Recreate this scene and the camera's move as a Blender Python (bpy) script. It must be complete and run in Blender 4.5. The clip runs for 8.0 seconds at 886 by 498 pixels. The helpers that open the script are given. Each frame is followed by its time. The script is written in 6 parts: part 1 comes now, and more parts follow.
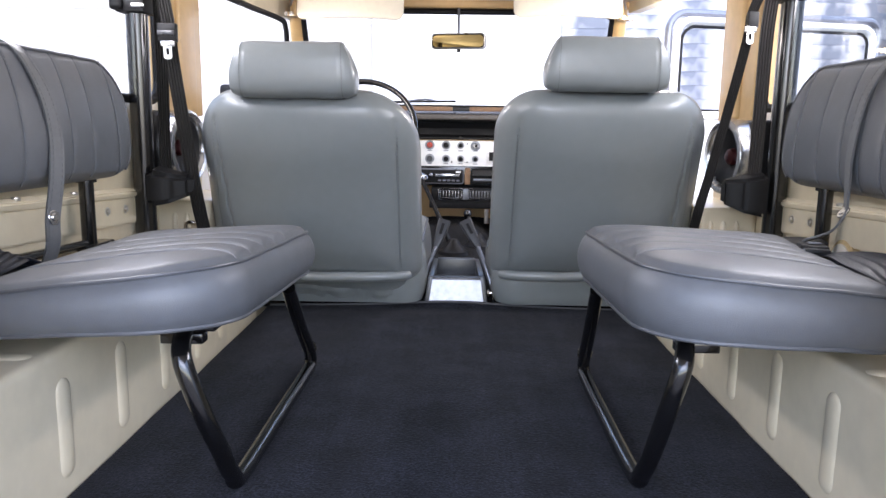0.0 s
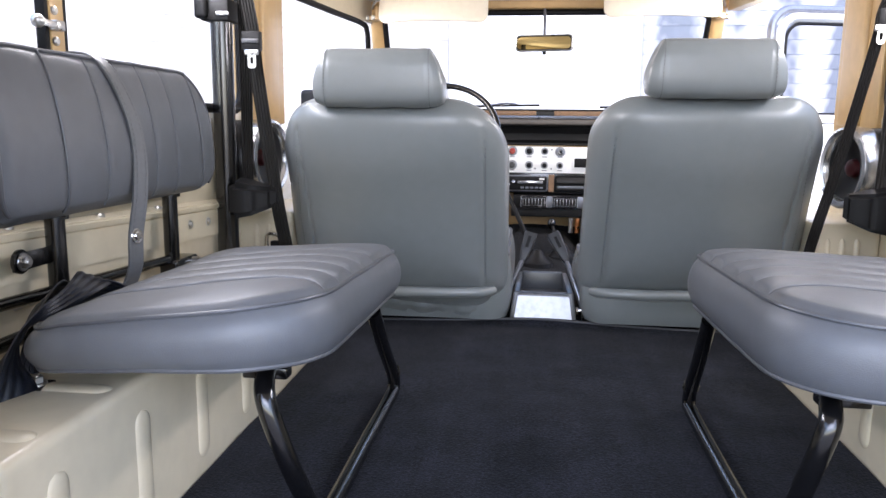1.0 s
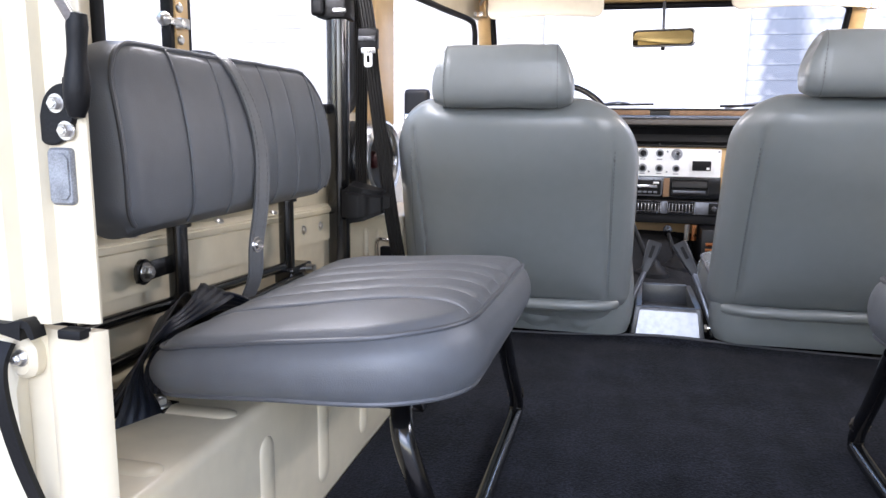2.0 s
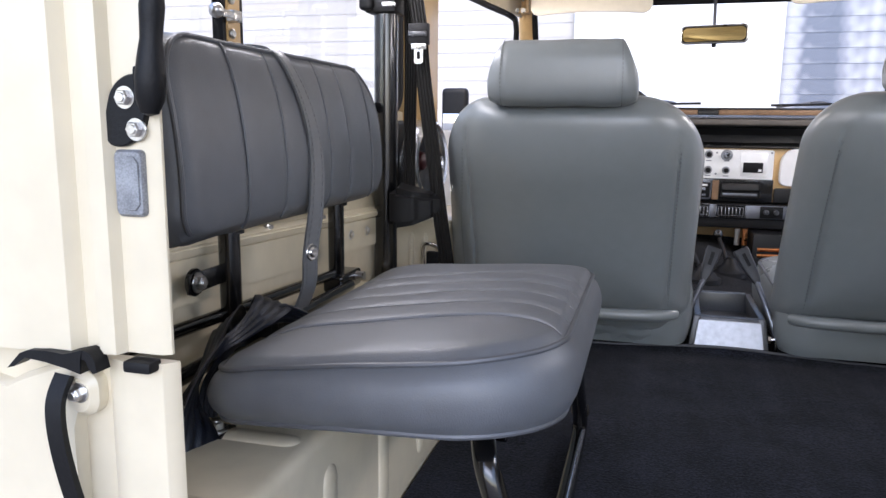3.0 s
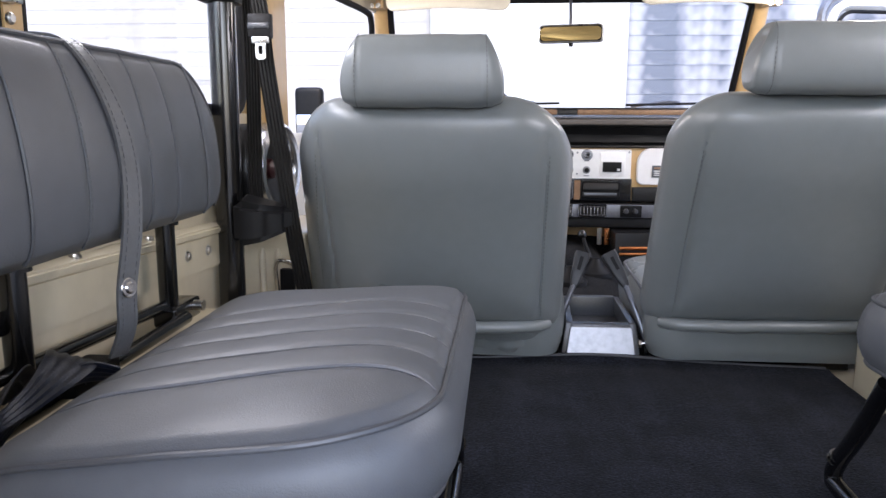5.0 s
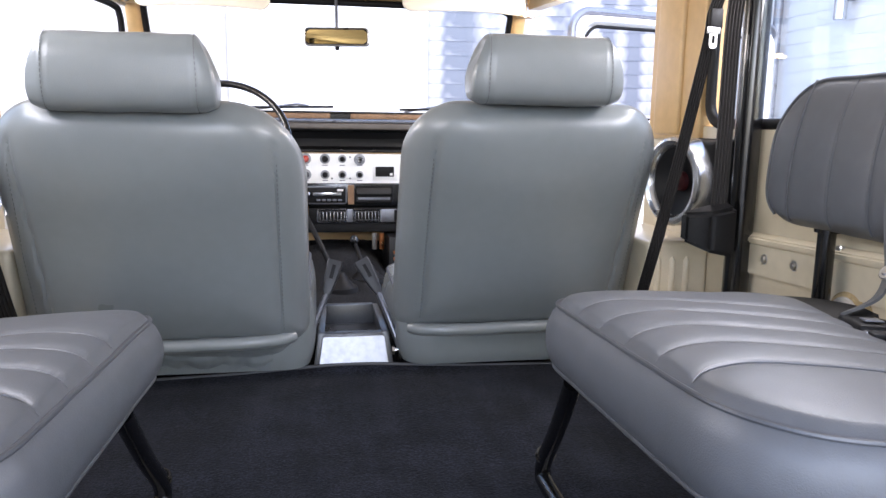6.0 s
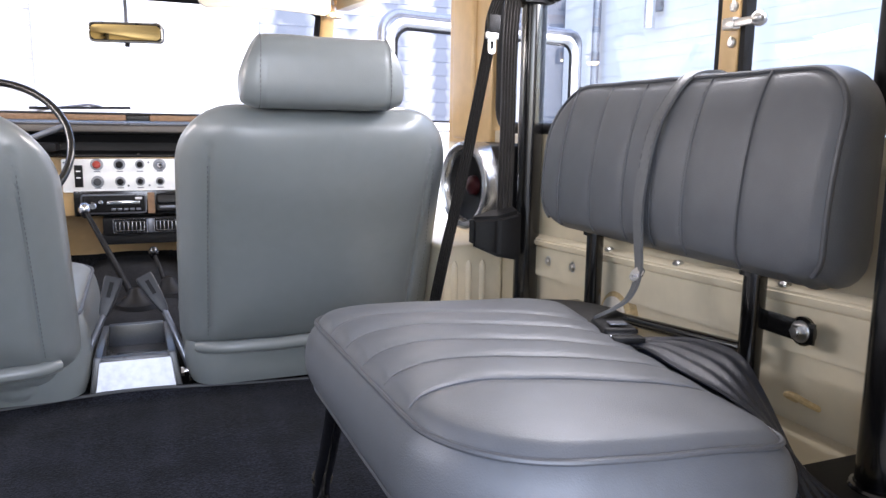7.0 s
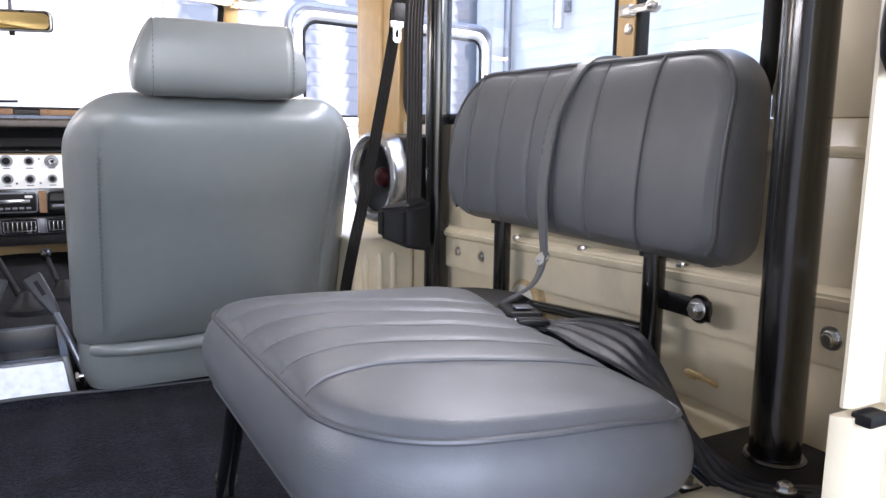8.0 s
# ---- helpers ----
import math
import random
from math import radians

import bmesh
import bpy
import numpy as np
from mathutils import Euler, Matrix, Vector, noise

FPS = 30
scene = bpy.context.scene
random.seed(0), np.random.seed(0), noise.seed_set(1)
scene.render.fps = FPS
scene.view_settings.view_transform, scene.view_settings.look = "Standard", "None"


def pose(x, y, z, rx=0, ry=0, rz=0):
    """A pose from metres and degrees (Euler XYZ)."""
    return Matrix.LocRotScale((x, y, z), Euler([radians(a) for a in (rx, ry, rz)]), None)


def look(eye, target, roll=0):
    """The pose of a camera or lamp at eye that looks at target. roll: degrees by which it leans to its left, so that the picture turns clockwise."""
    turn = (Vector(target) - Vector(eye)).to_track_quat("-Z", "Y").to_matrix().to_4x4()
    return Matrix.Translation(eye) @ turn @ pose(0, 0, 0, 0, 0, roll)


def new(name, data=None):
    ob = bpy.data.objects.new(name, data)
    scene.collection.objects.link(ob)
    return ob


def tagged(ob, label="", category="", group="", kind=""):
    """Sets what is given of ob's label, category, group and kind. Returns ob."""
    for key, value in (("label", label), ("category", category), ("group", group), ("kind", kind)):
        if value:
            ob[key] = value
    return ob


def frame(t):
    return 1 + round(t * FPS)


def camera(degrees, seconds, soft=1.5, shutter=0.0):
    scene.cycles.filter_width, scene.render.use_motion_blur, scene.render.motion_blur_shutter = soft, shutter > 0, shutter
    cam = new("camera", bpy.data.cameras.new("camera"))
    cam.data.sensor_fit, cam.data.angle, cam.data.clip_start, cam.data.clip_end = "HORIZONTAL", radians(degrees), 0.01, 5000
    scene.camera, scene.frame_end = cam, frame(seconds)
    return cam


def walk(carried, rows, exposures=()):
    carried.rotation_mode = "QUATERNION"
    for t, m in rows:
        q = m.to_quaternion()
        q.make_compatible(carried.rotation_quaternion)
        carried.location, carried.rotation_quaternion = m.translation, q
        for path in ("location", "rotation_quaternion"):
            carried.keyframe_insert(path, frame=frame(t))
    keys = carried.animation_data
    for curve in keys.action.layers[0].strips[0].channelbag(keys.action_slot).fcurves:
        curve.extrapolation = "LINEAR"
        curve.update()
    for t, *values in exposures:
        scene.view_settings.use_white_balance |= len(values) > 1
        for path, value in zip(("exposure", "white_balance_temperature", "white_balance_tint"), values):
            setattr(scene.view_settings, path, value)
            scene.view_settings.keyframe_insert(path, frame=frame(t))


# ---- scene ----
cam = camera(62.3, 8.0)
PATH = [
    (0, (-0.001, -0.225, 0.484), (-0.029, 1.747, 0.156), 0.8),
    (0.5, (-0.005, -0.18, 0.497), (-0.1, 1.79, 0.166), 0.7),
    (1, (-0.042, -0.134, 0.506), (-0.264, 1.825, 0.174), 0.6),
    (1.5, (-0.085, -0.08, 0.504), (-0.446, 1.859, 0.167), 0.6),
    (2, (-0.132, -0.047, 0.511), (-0.578, 1.873, 0.173), 0.6),
    (3.5, (-0.243, 0.051, 0.508), (-0.749, 1.957, 0.17), 0.6),
    (4, (-0.27, 0.097, 0.506), (-0.76, 2.006, 0.166), 0.7),
    (4.2, (-0.272, 0.114, 0.504), (-0.722, 2.033, 0.165), 0.6),
    (5.5, (-0.158, 0.161, 0.524), (-0.057, 2.129, 0.187), 0.4),
    (6, (-0.068, 0.182, 0.527), (0.272, 2.125, 0.197), 0.8),
    (6.5, (0.013, 0.194, 0.53), (0.568, 2.088, 0.206), 0.9),
    (7, (0.057, 0.2, 0.537), (0.786, 2.035, 0.213), 0.8),
    (7.5, (0.079, 0.205, 0.53), (0.929, 1.987, 0.209), 0.7),
    (8, (0.078, 0.205, 0.519), (1.008, 1.946, 0.198), 0.7),
]
EXPOSURE, KELVIN, TINT = 2.80, 6650.0, 18.0
walk(cam, [(t, look(eye, target, roll)) for t, eye, target, roll in PATH], [(t, EXPOSURE + e, KELVIN, TINT) for t, e in ((0.0, 0.12), (2.0, 0.10), (3.4, -0.42), (4.2, -0.42), (5.4, -0.08), (6.2, 0.16), (8.0, 0.20))])

# ---- daylight ----
SUN_EL, SUN_AZ = 56.0, 168.0
world = bpy.data.worlds.new("sky")
scene.world = world
world.use_nodes = True
wn = world.node_tree
sky = wn.nodes.new("ShaderNodeTexSky")
sky.sky_type, sky.sun_disc = "NISHITA", False
sky.sun_elevation, sky.sun_rotation = radians(SUN_EL), radians(SUN_AZ)
wn.nodes["Background"].inputs["Strength"].default_value = 0.12
wn.links.new(sky.outputs["Color"], wn.nodes["Background"].inputs["Color"])
sun = new("sun", bpy.data.lights.new("sun", "SUN"))
sun.data.energy, sun.data.angle, sun.data.color = 0.7, radians(20), (1.0, 0.95, 0.88)
d = Vector((math.sin(radians(SUN_AZ)) * math.cos(radians(SUN_EL)), math.cos(radians(SUN_AZ)) * math.cos(radians(SUN_EL)), math.sin(radians(SUN_EL))))
sun.matrix_world = look((0, 0, 0), -d) @ Matrix.Identity(4)


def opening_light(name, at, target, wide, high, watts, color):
    """An added area lamp standing in for sky light, at or behind an opening of the car."""
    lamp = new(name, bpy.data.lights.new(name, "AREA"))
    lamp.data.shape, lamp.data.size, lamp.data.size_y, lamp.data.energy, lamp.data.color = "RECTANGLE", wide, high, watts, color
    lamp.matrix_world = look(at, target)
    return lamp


# added fill lamp behind the camera, well outside the rear opening
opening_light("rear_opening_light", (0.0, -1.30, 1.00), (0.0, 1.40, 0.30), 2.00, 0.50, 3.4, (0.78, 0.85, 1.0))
opening_light("left_window_light", (-0.742, 1.16, 0.815), (0.2, 1.2, 0.40), 0.80, 0.07, 0.90, (0.92, 0.95, 1.0))
opening_light("right_window_light", (0.752, 1.16, 0.815), (-0.2, 1.2, 0.40), 0.80, 0.07, 0.95, (0.92, 0.95, 1.0))
opening_light("left_door_light", (-0.70, 2.18, 0.850), (0.05, 2.45, 0.40), 0.60, 0.06, 0.7, (1.0, 0.96, 0.90))
opening_light("right_door_light", (0.71, 2.18, 0.890), (-0.05, 2.45, 0.40), 0.60, 0.06, 0.9, (1.0, 0.96, 0.90))


# ---- materials ----
def material(name, color, rough=0.5, metal=0.0, vary=0.12, vary_scale=6.0, bump=0.0, bump_scale=200.0, coat=0.0,
             rough_vary=0.1, second=None, detail=6.0, spec=0.5, sheen=0.0):
    """A surface with its colour varied at a large and a small scale, and fine relief."""
    m = bpy.data.materials.new(name)
    m.use_nodes = True
    nt, b = m.node_tree, m.node_tree.nodes["Principled BSDF"]
    tc = nt.nodes.new("ShaderNodeTexCoord")
    big = nt.nodes.new("ShaderNodeTexNoise")
    big.inputs["Scale"].default_value, big.inputs["Detail"].default_value = vary_scale, 4.0
    fine = nt.nodes.new("ShaderNodeTexNoise")
    fine.inputs["Scale"].default_value, fine.inputs["Detail"].default_value = vary_scale * 14, detail
    mix = nt.nodes.new("ShaderNodeMix")
    mix.data_type = "FLOAT"
    mix.inputs[0].default_value = 0.45
    ramp = nt.nodes.new("ShaderNodeValToRGB")
    c2 = second or [c * (1 - vary) for c in color]
    ramp.color_ramp.interpolation = "EASE"
    ramp.color_ramp.elements[0].position, ramp.color_ramp.elements[1].position = 0.35, 0.65
    ramp.color_ramp.elements[0].color, ramp.color_ramp.elements[1].color = (*c2, 1), (*[min(1, c * (1 + vary * 0.4)) for c in color], 1)
    nt.links.new(tc.outputs["Object"], big.inputs["Vector"])
    nt.links.new(tc.outputs["Object"], fine.inputs["Vector"])
    nt.links.new(big.outputs["Fac"], mix.inputs[2])
    nt.links.new(fine.outputs["Fac"], mix.inputs[3])
    nt.links.new(mix.outputs[0], ramp.inputs["Fac"])
    nt.links.new(ramp.outputs["Color"], b.inputs["Base Color"])
    b.inputs["Metallic"].default_value = metal
    b.inputs["Specular IOR Level"].default_value = spec
    if coat:
        b.inputs["Coat Weight"].default_value, b.inputs["Coat Roughness"].default_value = coat, 0.12
    if sheen:
        b.inputs["Sheen Weight"].default_value, b.inputs["Sheen Roughness"].default_value = sheen, 0.5
    rr = nt.nodes.new("ShaderNodeMapRange")
    rr.inputs["To Min"].default_value, rr.inputs["To Max"].default_value = max(0.02, rough - rough_vary), min(1, rough + rough_vary)
    nt.links.new(big.outputs["Fac"], rr.inputs["Value"])
    nt.links.new(rr.outputs["Result"], b.inputs["Roughness"])
    if bump:
        n = nt.nodes.new("ShaderNodeTexNoise")
        n.inputs["Scale"].default_value, n.inputs["Detail"].default_value = bump_scale, 3.0
        bp = nt.nodes.new("ShaderNodeBump")
        bp.inputs["Strength"].default_value, bp.inputs["Distance"].default_value = bump, 0.002
        nt.links.new(tc.outputs["Object"], n.inputs["Vector"])
        nt.links.new(n.outputs["Fac"], bp.inputs["Height"])
        nt.links.new(bp.outputs["Normal"], b.inputs["Normal"])
    return m


VINYL = material("grey_vinyl", (0.104, 0.111, 0.123), 0.45, vary=0.10, vary_scale=3, bump=0.16, bump_scale=700, rough_vary=0.05, spec=0.6)
SEATVINYL = material("blue_grey_vinyl", (0.184, 0.202, 0.206), 0.29, vary=0.04, vary_scale=3, bump=0.13, bump_scale=600, rough_vary=0.05, spec=0.6)
PIPING = material("piping_vinyl", (0.082, 0.086, 0.095), 0.38, vary=0.1, vary_scale=8)
# slightly lighter than the pads: a seam's thin highlight put into its colour
SEAMVINYL = material("seam_highlight_vinyl", (0.112, 0.117, 0.128), 0.36, vary=0.1, vary_scale=8)
DARKTHREAD = material("dark_thread", (0.10, 0.107, 0.11), 0.7, vary=0.2, vary_scale=60)
# lighter still, with the highlight along the front welt painted in
WELTVINYL = material("welt_highlight_vinyl", (0.165, 0.17, 0.185), 0.36, vary=0.1, vary_scale=8)
THREAD = material("grey_thread", (0.135, 0.14, 0.145), 0.7, vary=0.2, vary_scale=60)
CREAM = material("cream_paint", (0.66, 0.580, 0.425), 0.34, vary=0.07, vary_scale=2.5, bump=0.05, bump_scale=60, coat=0.25, rough_vary=0.08)
# beige-tan paint, deepened by the sun's orange cast put into the colour
TAN = material("tan_golden_lit_paint", (0.60, 0.395, 0.180), 0.36, vary=0.10, vary_scale=2.5, bump=0.05, bump_scale=60, coat=0.1)
CARPET = material("charcoal_carpet", (0.0112, 0.0125, 0.0182), 0.95, vary=0.55, vary_scale=9, bump=1.0, bump_scale=230, spec=0.05, sheen=0.05, detail=10)
GREYCARPET = material("grey_carpet", (0.015, 0.015, 0.016), 0.95, vary=0.5, vary_scale=9, bump=0.9, bump_scale=380, spec=0.1, sheen=0.03)
BLACKPAINT = material("black_gloss_paint", (0.0035, 0.0035, 0.004), 0.21, vary=0.3, vary_scale=5, bump=0.06, bump_scale=120, coat=0.5, rough_vary=0.08)
BLACKPLASTIC = material("black_plastic", (0.0065, 0.0065, 0.0072), 0.48, vary=0.3, vary_scale=9, bump=0.15, bump_scale=500, spec=0.22)
RUBBER = material("black_rubber", (0.006, 0.006, 0.0066), 0.55, vary=0.3, vary_scale=9, bump=0.1, bump_scale=300, spec=0.25)
DASHPAD = material("black_dash_pad", (0.005, 0.005, 0.0056), 0.42, vary=0.3, vary_scale=6, bump=0.25, bump_scale=450)
GREYWEB = material("grey_webbing", (0.026, 0.0238, 0.0225), 0.6, vary=0.3, vary_scale=20, bump=0.4, bump_scale=600)
WEBBING = material("black_webbing", (0.0085, 0.0075, 0.0070), 0.60, vary=0.3, vary_scale=20, bump=0.5, bump_scale=600)
NAVYWEB = material("navy_webbing", (0.0065, 0.0090, 0.0165), 0.42, vary=0.3, vary_scale=18, bump=0.3, bump_scale=500)
STRAPVINYL = material("strap_vinyl", (0.125, 0.13, 0.137), 0.42, vary=0.12, vary_scale=9, bump=0.2, bump_scale=500)
CHROME = material("chrome", (0.72, 0.72, 0.74), 0.14, 1.0, vary=0.1, vary_scale=20, rough_vary=0.06)
STEEL = material("zinc_steel", (0.60, 0.59, 0.57), 0.30, 1.0, vary=0.2, vary_scale=40, rough_vary=0.1)
DULLZINC = material("dull_zinc", (0.30, 0.31, 0.33), 0.42, 0.55, vary=0.35, vary_scale=60, rough_vary=0.1)
SILVER = material("silver_plastic", (0.55, 0.56, 0.58), 0.24, 0.9, vary=0.08, vary_scale=6)
BRUSHEDALU = material("brushed_aluminium", (0.42, 0.43, 0.47), 0.42, 0.7, vary=0.22, vary_scale=5, rough_vary=0.08)
ALUPANEL = material("white_silver_panel", (0.88, 0.88, 0.87), 0.36, 0.25, vary=0.04, vary_scale=5)
CONSOLEGREY = material("grey_console_plastic", (0.055, 0.058, 0.064), 0.30, vary=0.2, vary_scale=12, bump=0.1, bump_scale=300)
BUCKLEGREY = material("buckle_plastic", (0.034, 0.036, 0.041), 0.5, vary=0.2, vary_scale=30, bump=0.1, bump_scale=300)
WHITEPAINT = material("white_paint", (0.80, 0.80, 0.79), 0.45, vary=0.05, vary_scale=1.5)
HEADLINER = material("cream_headliner", (0.76, 0.71, 0.62), 0.7, vary=0.1, vary_scale=4, bump=0.2, bump_scale=250)
VISORVINYL = material("cream_visor_vinyl", (0.74, 0.69, 0.58), 0.55, vary=0.06, vary_scale=4, bump=0.15, bump_scale=400)
BROWN = material("brown_trim", (0.26, 0.15, 0.08), 0.45, vary=0.25, vary_scale=7)
GUNMETAL = material("gunmetal_trim", (0.20, 0.21, 0.24), 0.3, 0.6, vary=0.15, vary_scale=8)
COPPER = material("copper_pipe", (0.75, 0.30, 0.12), 0.3, 1.0, vary=0.25, vary_scale=30)
LIPSHEEN = material("lip_sheen_vinyl", (0.10, 0.088, 0.078), 0.38, vary=0.2, vary_scale=7, bump=0.1, bump_scale=300)
REDKNOB = material("red_knob", (0.45, 0.06, 0.04), 0.3, vary=0.2, vary_scale=20)
FOAM = material("yellow_foam", (0.62, 0.46, 0.24), 0.9, vary=0.25, vary_scale=15, bump=0.5, bump_scale=200)
CONCRETE = material("grey_concrete", (0.14, 0.137, 0.133), 0.85, vary=0.2, vary_scale=0.7, bump=0.3, bump_scale=25)
SIDING = material("white_siding", (0.72, 0.71, 0.69), 0.6, vary=0.06, vary_scale=0.8, bump=0.1, bump_scale=20)
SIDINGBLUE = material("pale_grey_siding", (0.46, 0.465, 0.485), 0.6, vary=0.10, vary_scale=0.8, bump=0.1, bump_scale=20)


SIDINGPALE = material("off_white_siding", (0.47, 0.445, 0.42), 0.6, vary=0.08, vary_scale=0.8, bump=0.1, bump_scale=20)
SIDINGWARM = material("pale_warm_siding", (0.58, 0.53, 0.47), 0.6, vary=0.08, vary_scale=0.8, bump=0.1, bump_scale=20)


def shade_streaked(m, amount, color):
    """Soft upright patches of shade painted into a wall's colour."""
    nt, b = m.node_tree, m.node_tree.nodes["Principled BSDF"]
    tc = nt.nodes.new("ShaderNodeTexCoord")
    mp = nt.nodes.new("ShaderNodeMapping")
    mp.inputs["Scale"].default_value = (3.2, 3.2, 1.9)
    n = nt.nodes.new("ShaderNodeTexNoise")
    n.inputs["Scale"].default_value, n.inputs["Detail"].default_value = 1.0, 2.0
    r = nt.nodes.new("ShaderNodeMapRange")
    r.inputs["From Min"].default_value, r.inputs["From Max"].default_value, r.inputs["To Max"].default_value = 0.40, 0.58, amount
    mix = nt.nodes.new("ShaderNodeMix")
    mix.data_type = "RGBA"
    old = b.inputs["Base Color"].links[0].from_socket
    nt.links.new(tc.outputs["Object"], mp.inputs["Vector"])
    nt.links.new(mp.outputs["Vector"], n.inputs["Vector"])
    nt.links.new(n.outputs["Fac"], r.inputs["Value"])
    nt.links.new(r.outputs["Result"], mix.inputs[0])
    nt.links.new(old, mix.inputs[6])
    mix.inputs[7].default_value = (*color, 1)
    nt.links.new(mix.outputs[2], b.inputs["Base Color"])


def brushed_pile(m):
    """Brush marks along the car and a fine speckle in a carpet's colour, with a nap that stands up."""
    nt, b = m.node_tree, m.node_tree.nodes["Principled BSDF"]
    tc = nt.nodes.new("ShaderNodeTexCoord")
    old = b.inputs["Base Color"].links[0].from_socket
    for scale, lo, hi, dark, light in (((24.0, 2.2, 1.0), 0.35, 0.68, 0.80, 1.24), ((280.0, 240.0, 280.0), 0.34, 0.66, 0.42, 1.65), ((60.0, 34.0, 60.0), 0.35, 0.65, 0.88, 1.12)):
        mp = nt.nodes.new("ShaderNodeMapping")
        mp.inputs["Scale"].default_value = scale
        n = nt.nodes.new("ShaderNodeTexNoise")
        n.inputs["Scale"].default_value, n.inputs["Detail"].default_value = 1.0, 3.0
        r = nt.nodes.new("ShaderNodeMapRange")
        r.inputs["From Min"].default_value, r.inputs["From Max"].default_value = lo, hi
        r.inputs["To Min"].default_value, r.inputs["To Max"].default_value = dark, light
        v = nt.nodes.new("ShaderNodeVectorMath")
        v.operation = "SCALE"
        nt.links.new(tc.outputs["Object"], mp.inputs["Vector"])
        nt.links.new(mp.outputs["Vector"], n.inputs["Vector"])
        nt.links.new(n.outputs["Fac"], r.inputs["Value"])
        nt.links.new(old, v.inputs[0])
        nt.links.new(r.outputs["Result"], v.inputs["Scale"])
        old = v.outputs["Vector"]
    nt.links.new(old, b.inputs["Base Color"])


brushed_pile(CARPET)
brushed_pile(GREYCARPET)
# the dark blue-grey paints dappled shade onto the house front
shade_streaked(SIDINGBLUE, 0.85, (0.085, 0.105, 0.145))
REDCONE = material("dark_red_cone", (0.055, 0.007, 0.009), 0.4, vary=0.3, vary_scale=30)

MIRROR = bpy.data.materials.new("mirror_glass")
MIRROR.use_nodes = True
MIRROR.node_tree.nodes["Principled BSDF"].inputs["Base Color"].default_value = (0.85, 0.86, 0.86, 1)
MIRROR.node_tree.nodes["Principled BSDF"].inputs["Metallic"].default_value = 1
MIRROR.node_tree.nodes["Principled BSDF"].inputs["Roughness"].default_value = 0.02
# mirror whose base colour carries the amber of the reflected cabin
AMBERMIRROR = MIRROR.copy()
AMBERMIRROR.name = "amber_mirror_glass"
AMBERMIRROR.node_tree.nodes["Principled BSDF"].inputs["Base Color"].default_value = (0.74, 0.57, 0.26, 1)
GLASS = bpy.data.materials.new("clear_glass")
GLASS.use_nodes = True
gb = GLASS.node_tree.nodes["Principled BSDF"]
gb.inputs["Base Color"].default_value, gb.inputs["Roughness"].default_value = (0.97, 0.985, 0.98, 1), 0.0
gb.inputs["Transmission Weight"].default_value, gb.inputs["IOR"].default_value = 1.0, 1.45


# ---- mesh helpers ----
def link(name, bm, mat, parent=None, smooth=True, label=""):
    me = bpy.data.meshes.new(name)
    bmesh.ops.recalc_face_normals(bm, faces=bm.faces[:])
    bm.to_mesh(me)
    bm.free()
    me.materials.append(mat)
    if smooth:
        me.shade_smooth()
        me.set_sharp_from_angle(angle=radians(38))
    ob = new(name, me)
    if parent:
        ob.parent = parent
    if label:
        ob["label"] = label
    return ob


def part(name, bm, mat, parent, label=""):
    ob = link(name, bm, mat, parent, True, label)
    if "stitching" in name:
        ob["kind"] = "stuff"
    return ob


def thing(name, at, label, category, group="", kind=""):
    ob = new(name)
    ob.empty_display_size = 0.05
    ob.location = at
    bpy.context.view_layer.update()
    return tagged(ob, label, category, group, kind)


def put(parent):
    """Children are built in world places: take the parent's place off."""
    for o in parent.children_recursive:
        o.matrix_parent_inverse = Matrix.Identity(4)
    off = Matrix.Translation(-Vector(parent.location))
    for o in parent.children_recursive:
        if o.data:
            o.data.transform(off)
    return parent


def add(bm, verts, faces):
    vs = [bm.verts.new(v) for v in verts]
    for f in faces:
        try:
            bm.faces.new([vs[i] for i in f])
        except ValueError:
            pass
    return vs


def box(bm, lo, hi, bevel=0.0, seg=2):
    x0, y0, z0 = (min(a, b) for a, b in zip(lo, hi))
    x1, y1, z1 = (max(a, b) for a, b in zip(lo, hi))
    t = bmesh.new()
    add(t, [(x0, y0, z0), (x1, y0, z0), (x1, y1, z0), (x0, y1, z0), (x0, y0, z1), (x1, y0, z1), (x1, y1, z1), (x0, y1, z1)],
        [(3, 2, 1, 0), (4, 5, 6, 7), (0, 1, 5, 4), (1, 2, 6, 5), (2, 3, 7, 6), (3, 0, 4, 7)])
    if bevel:
        bmesh.ops.bevel(t, geom=t.edges[:], offset=bevel, segments=seg, profile=0.6, affect="EDGES")
    merge(bm, t)


def merge(bm, t, m=None):
    if m is not None:
        t.transform(m)
    t.verts.index_update()
    vs = [bm.verts.new(v.co) for v in t.verts]
    for f in t.faces:
        bm.faces.new([vs[v.index] for v in f.verts])
    t.free()


def boxes(*specs):
    bm = bmesh.new()
    for sp in specs:
        box(bm, *sp)
    return bm


def smooth_path(pts, n=8, closed=False):
    """Points along a smooth curve through pts."""
    p = [Vector(q) for q in pts]
    out, k = [], len(p)
    for i in range(k if closed else k - 1):
        a, b, c, e = ((p[(i + j) % k] if closed else p[min(max(i + j, 0), k - 1)]) for j in (-1, 0, 1, 2))
        for s in range(n):
            t = s / n
            out.append(0.5 * ((2 * b) + (c - a) * t + (2 * a - 5 * b + 4 * c - e) * t * t + (3 * b - a - 3 * c + e) * t ** 3))
    if not closed:
        out.append(p[-1])
    return out


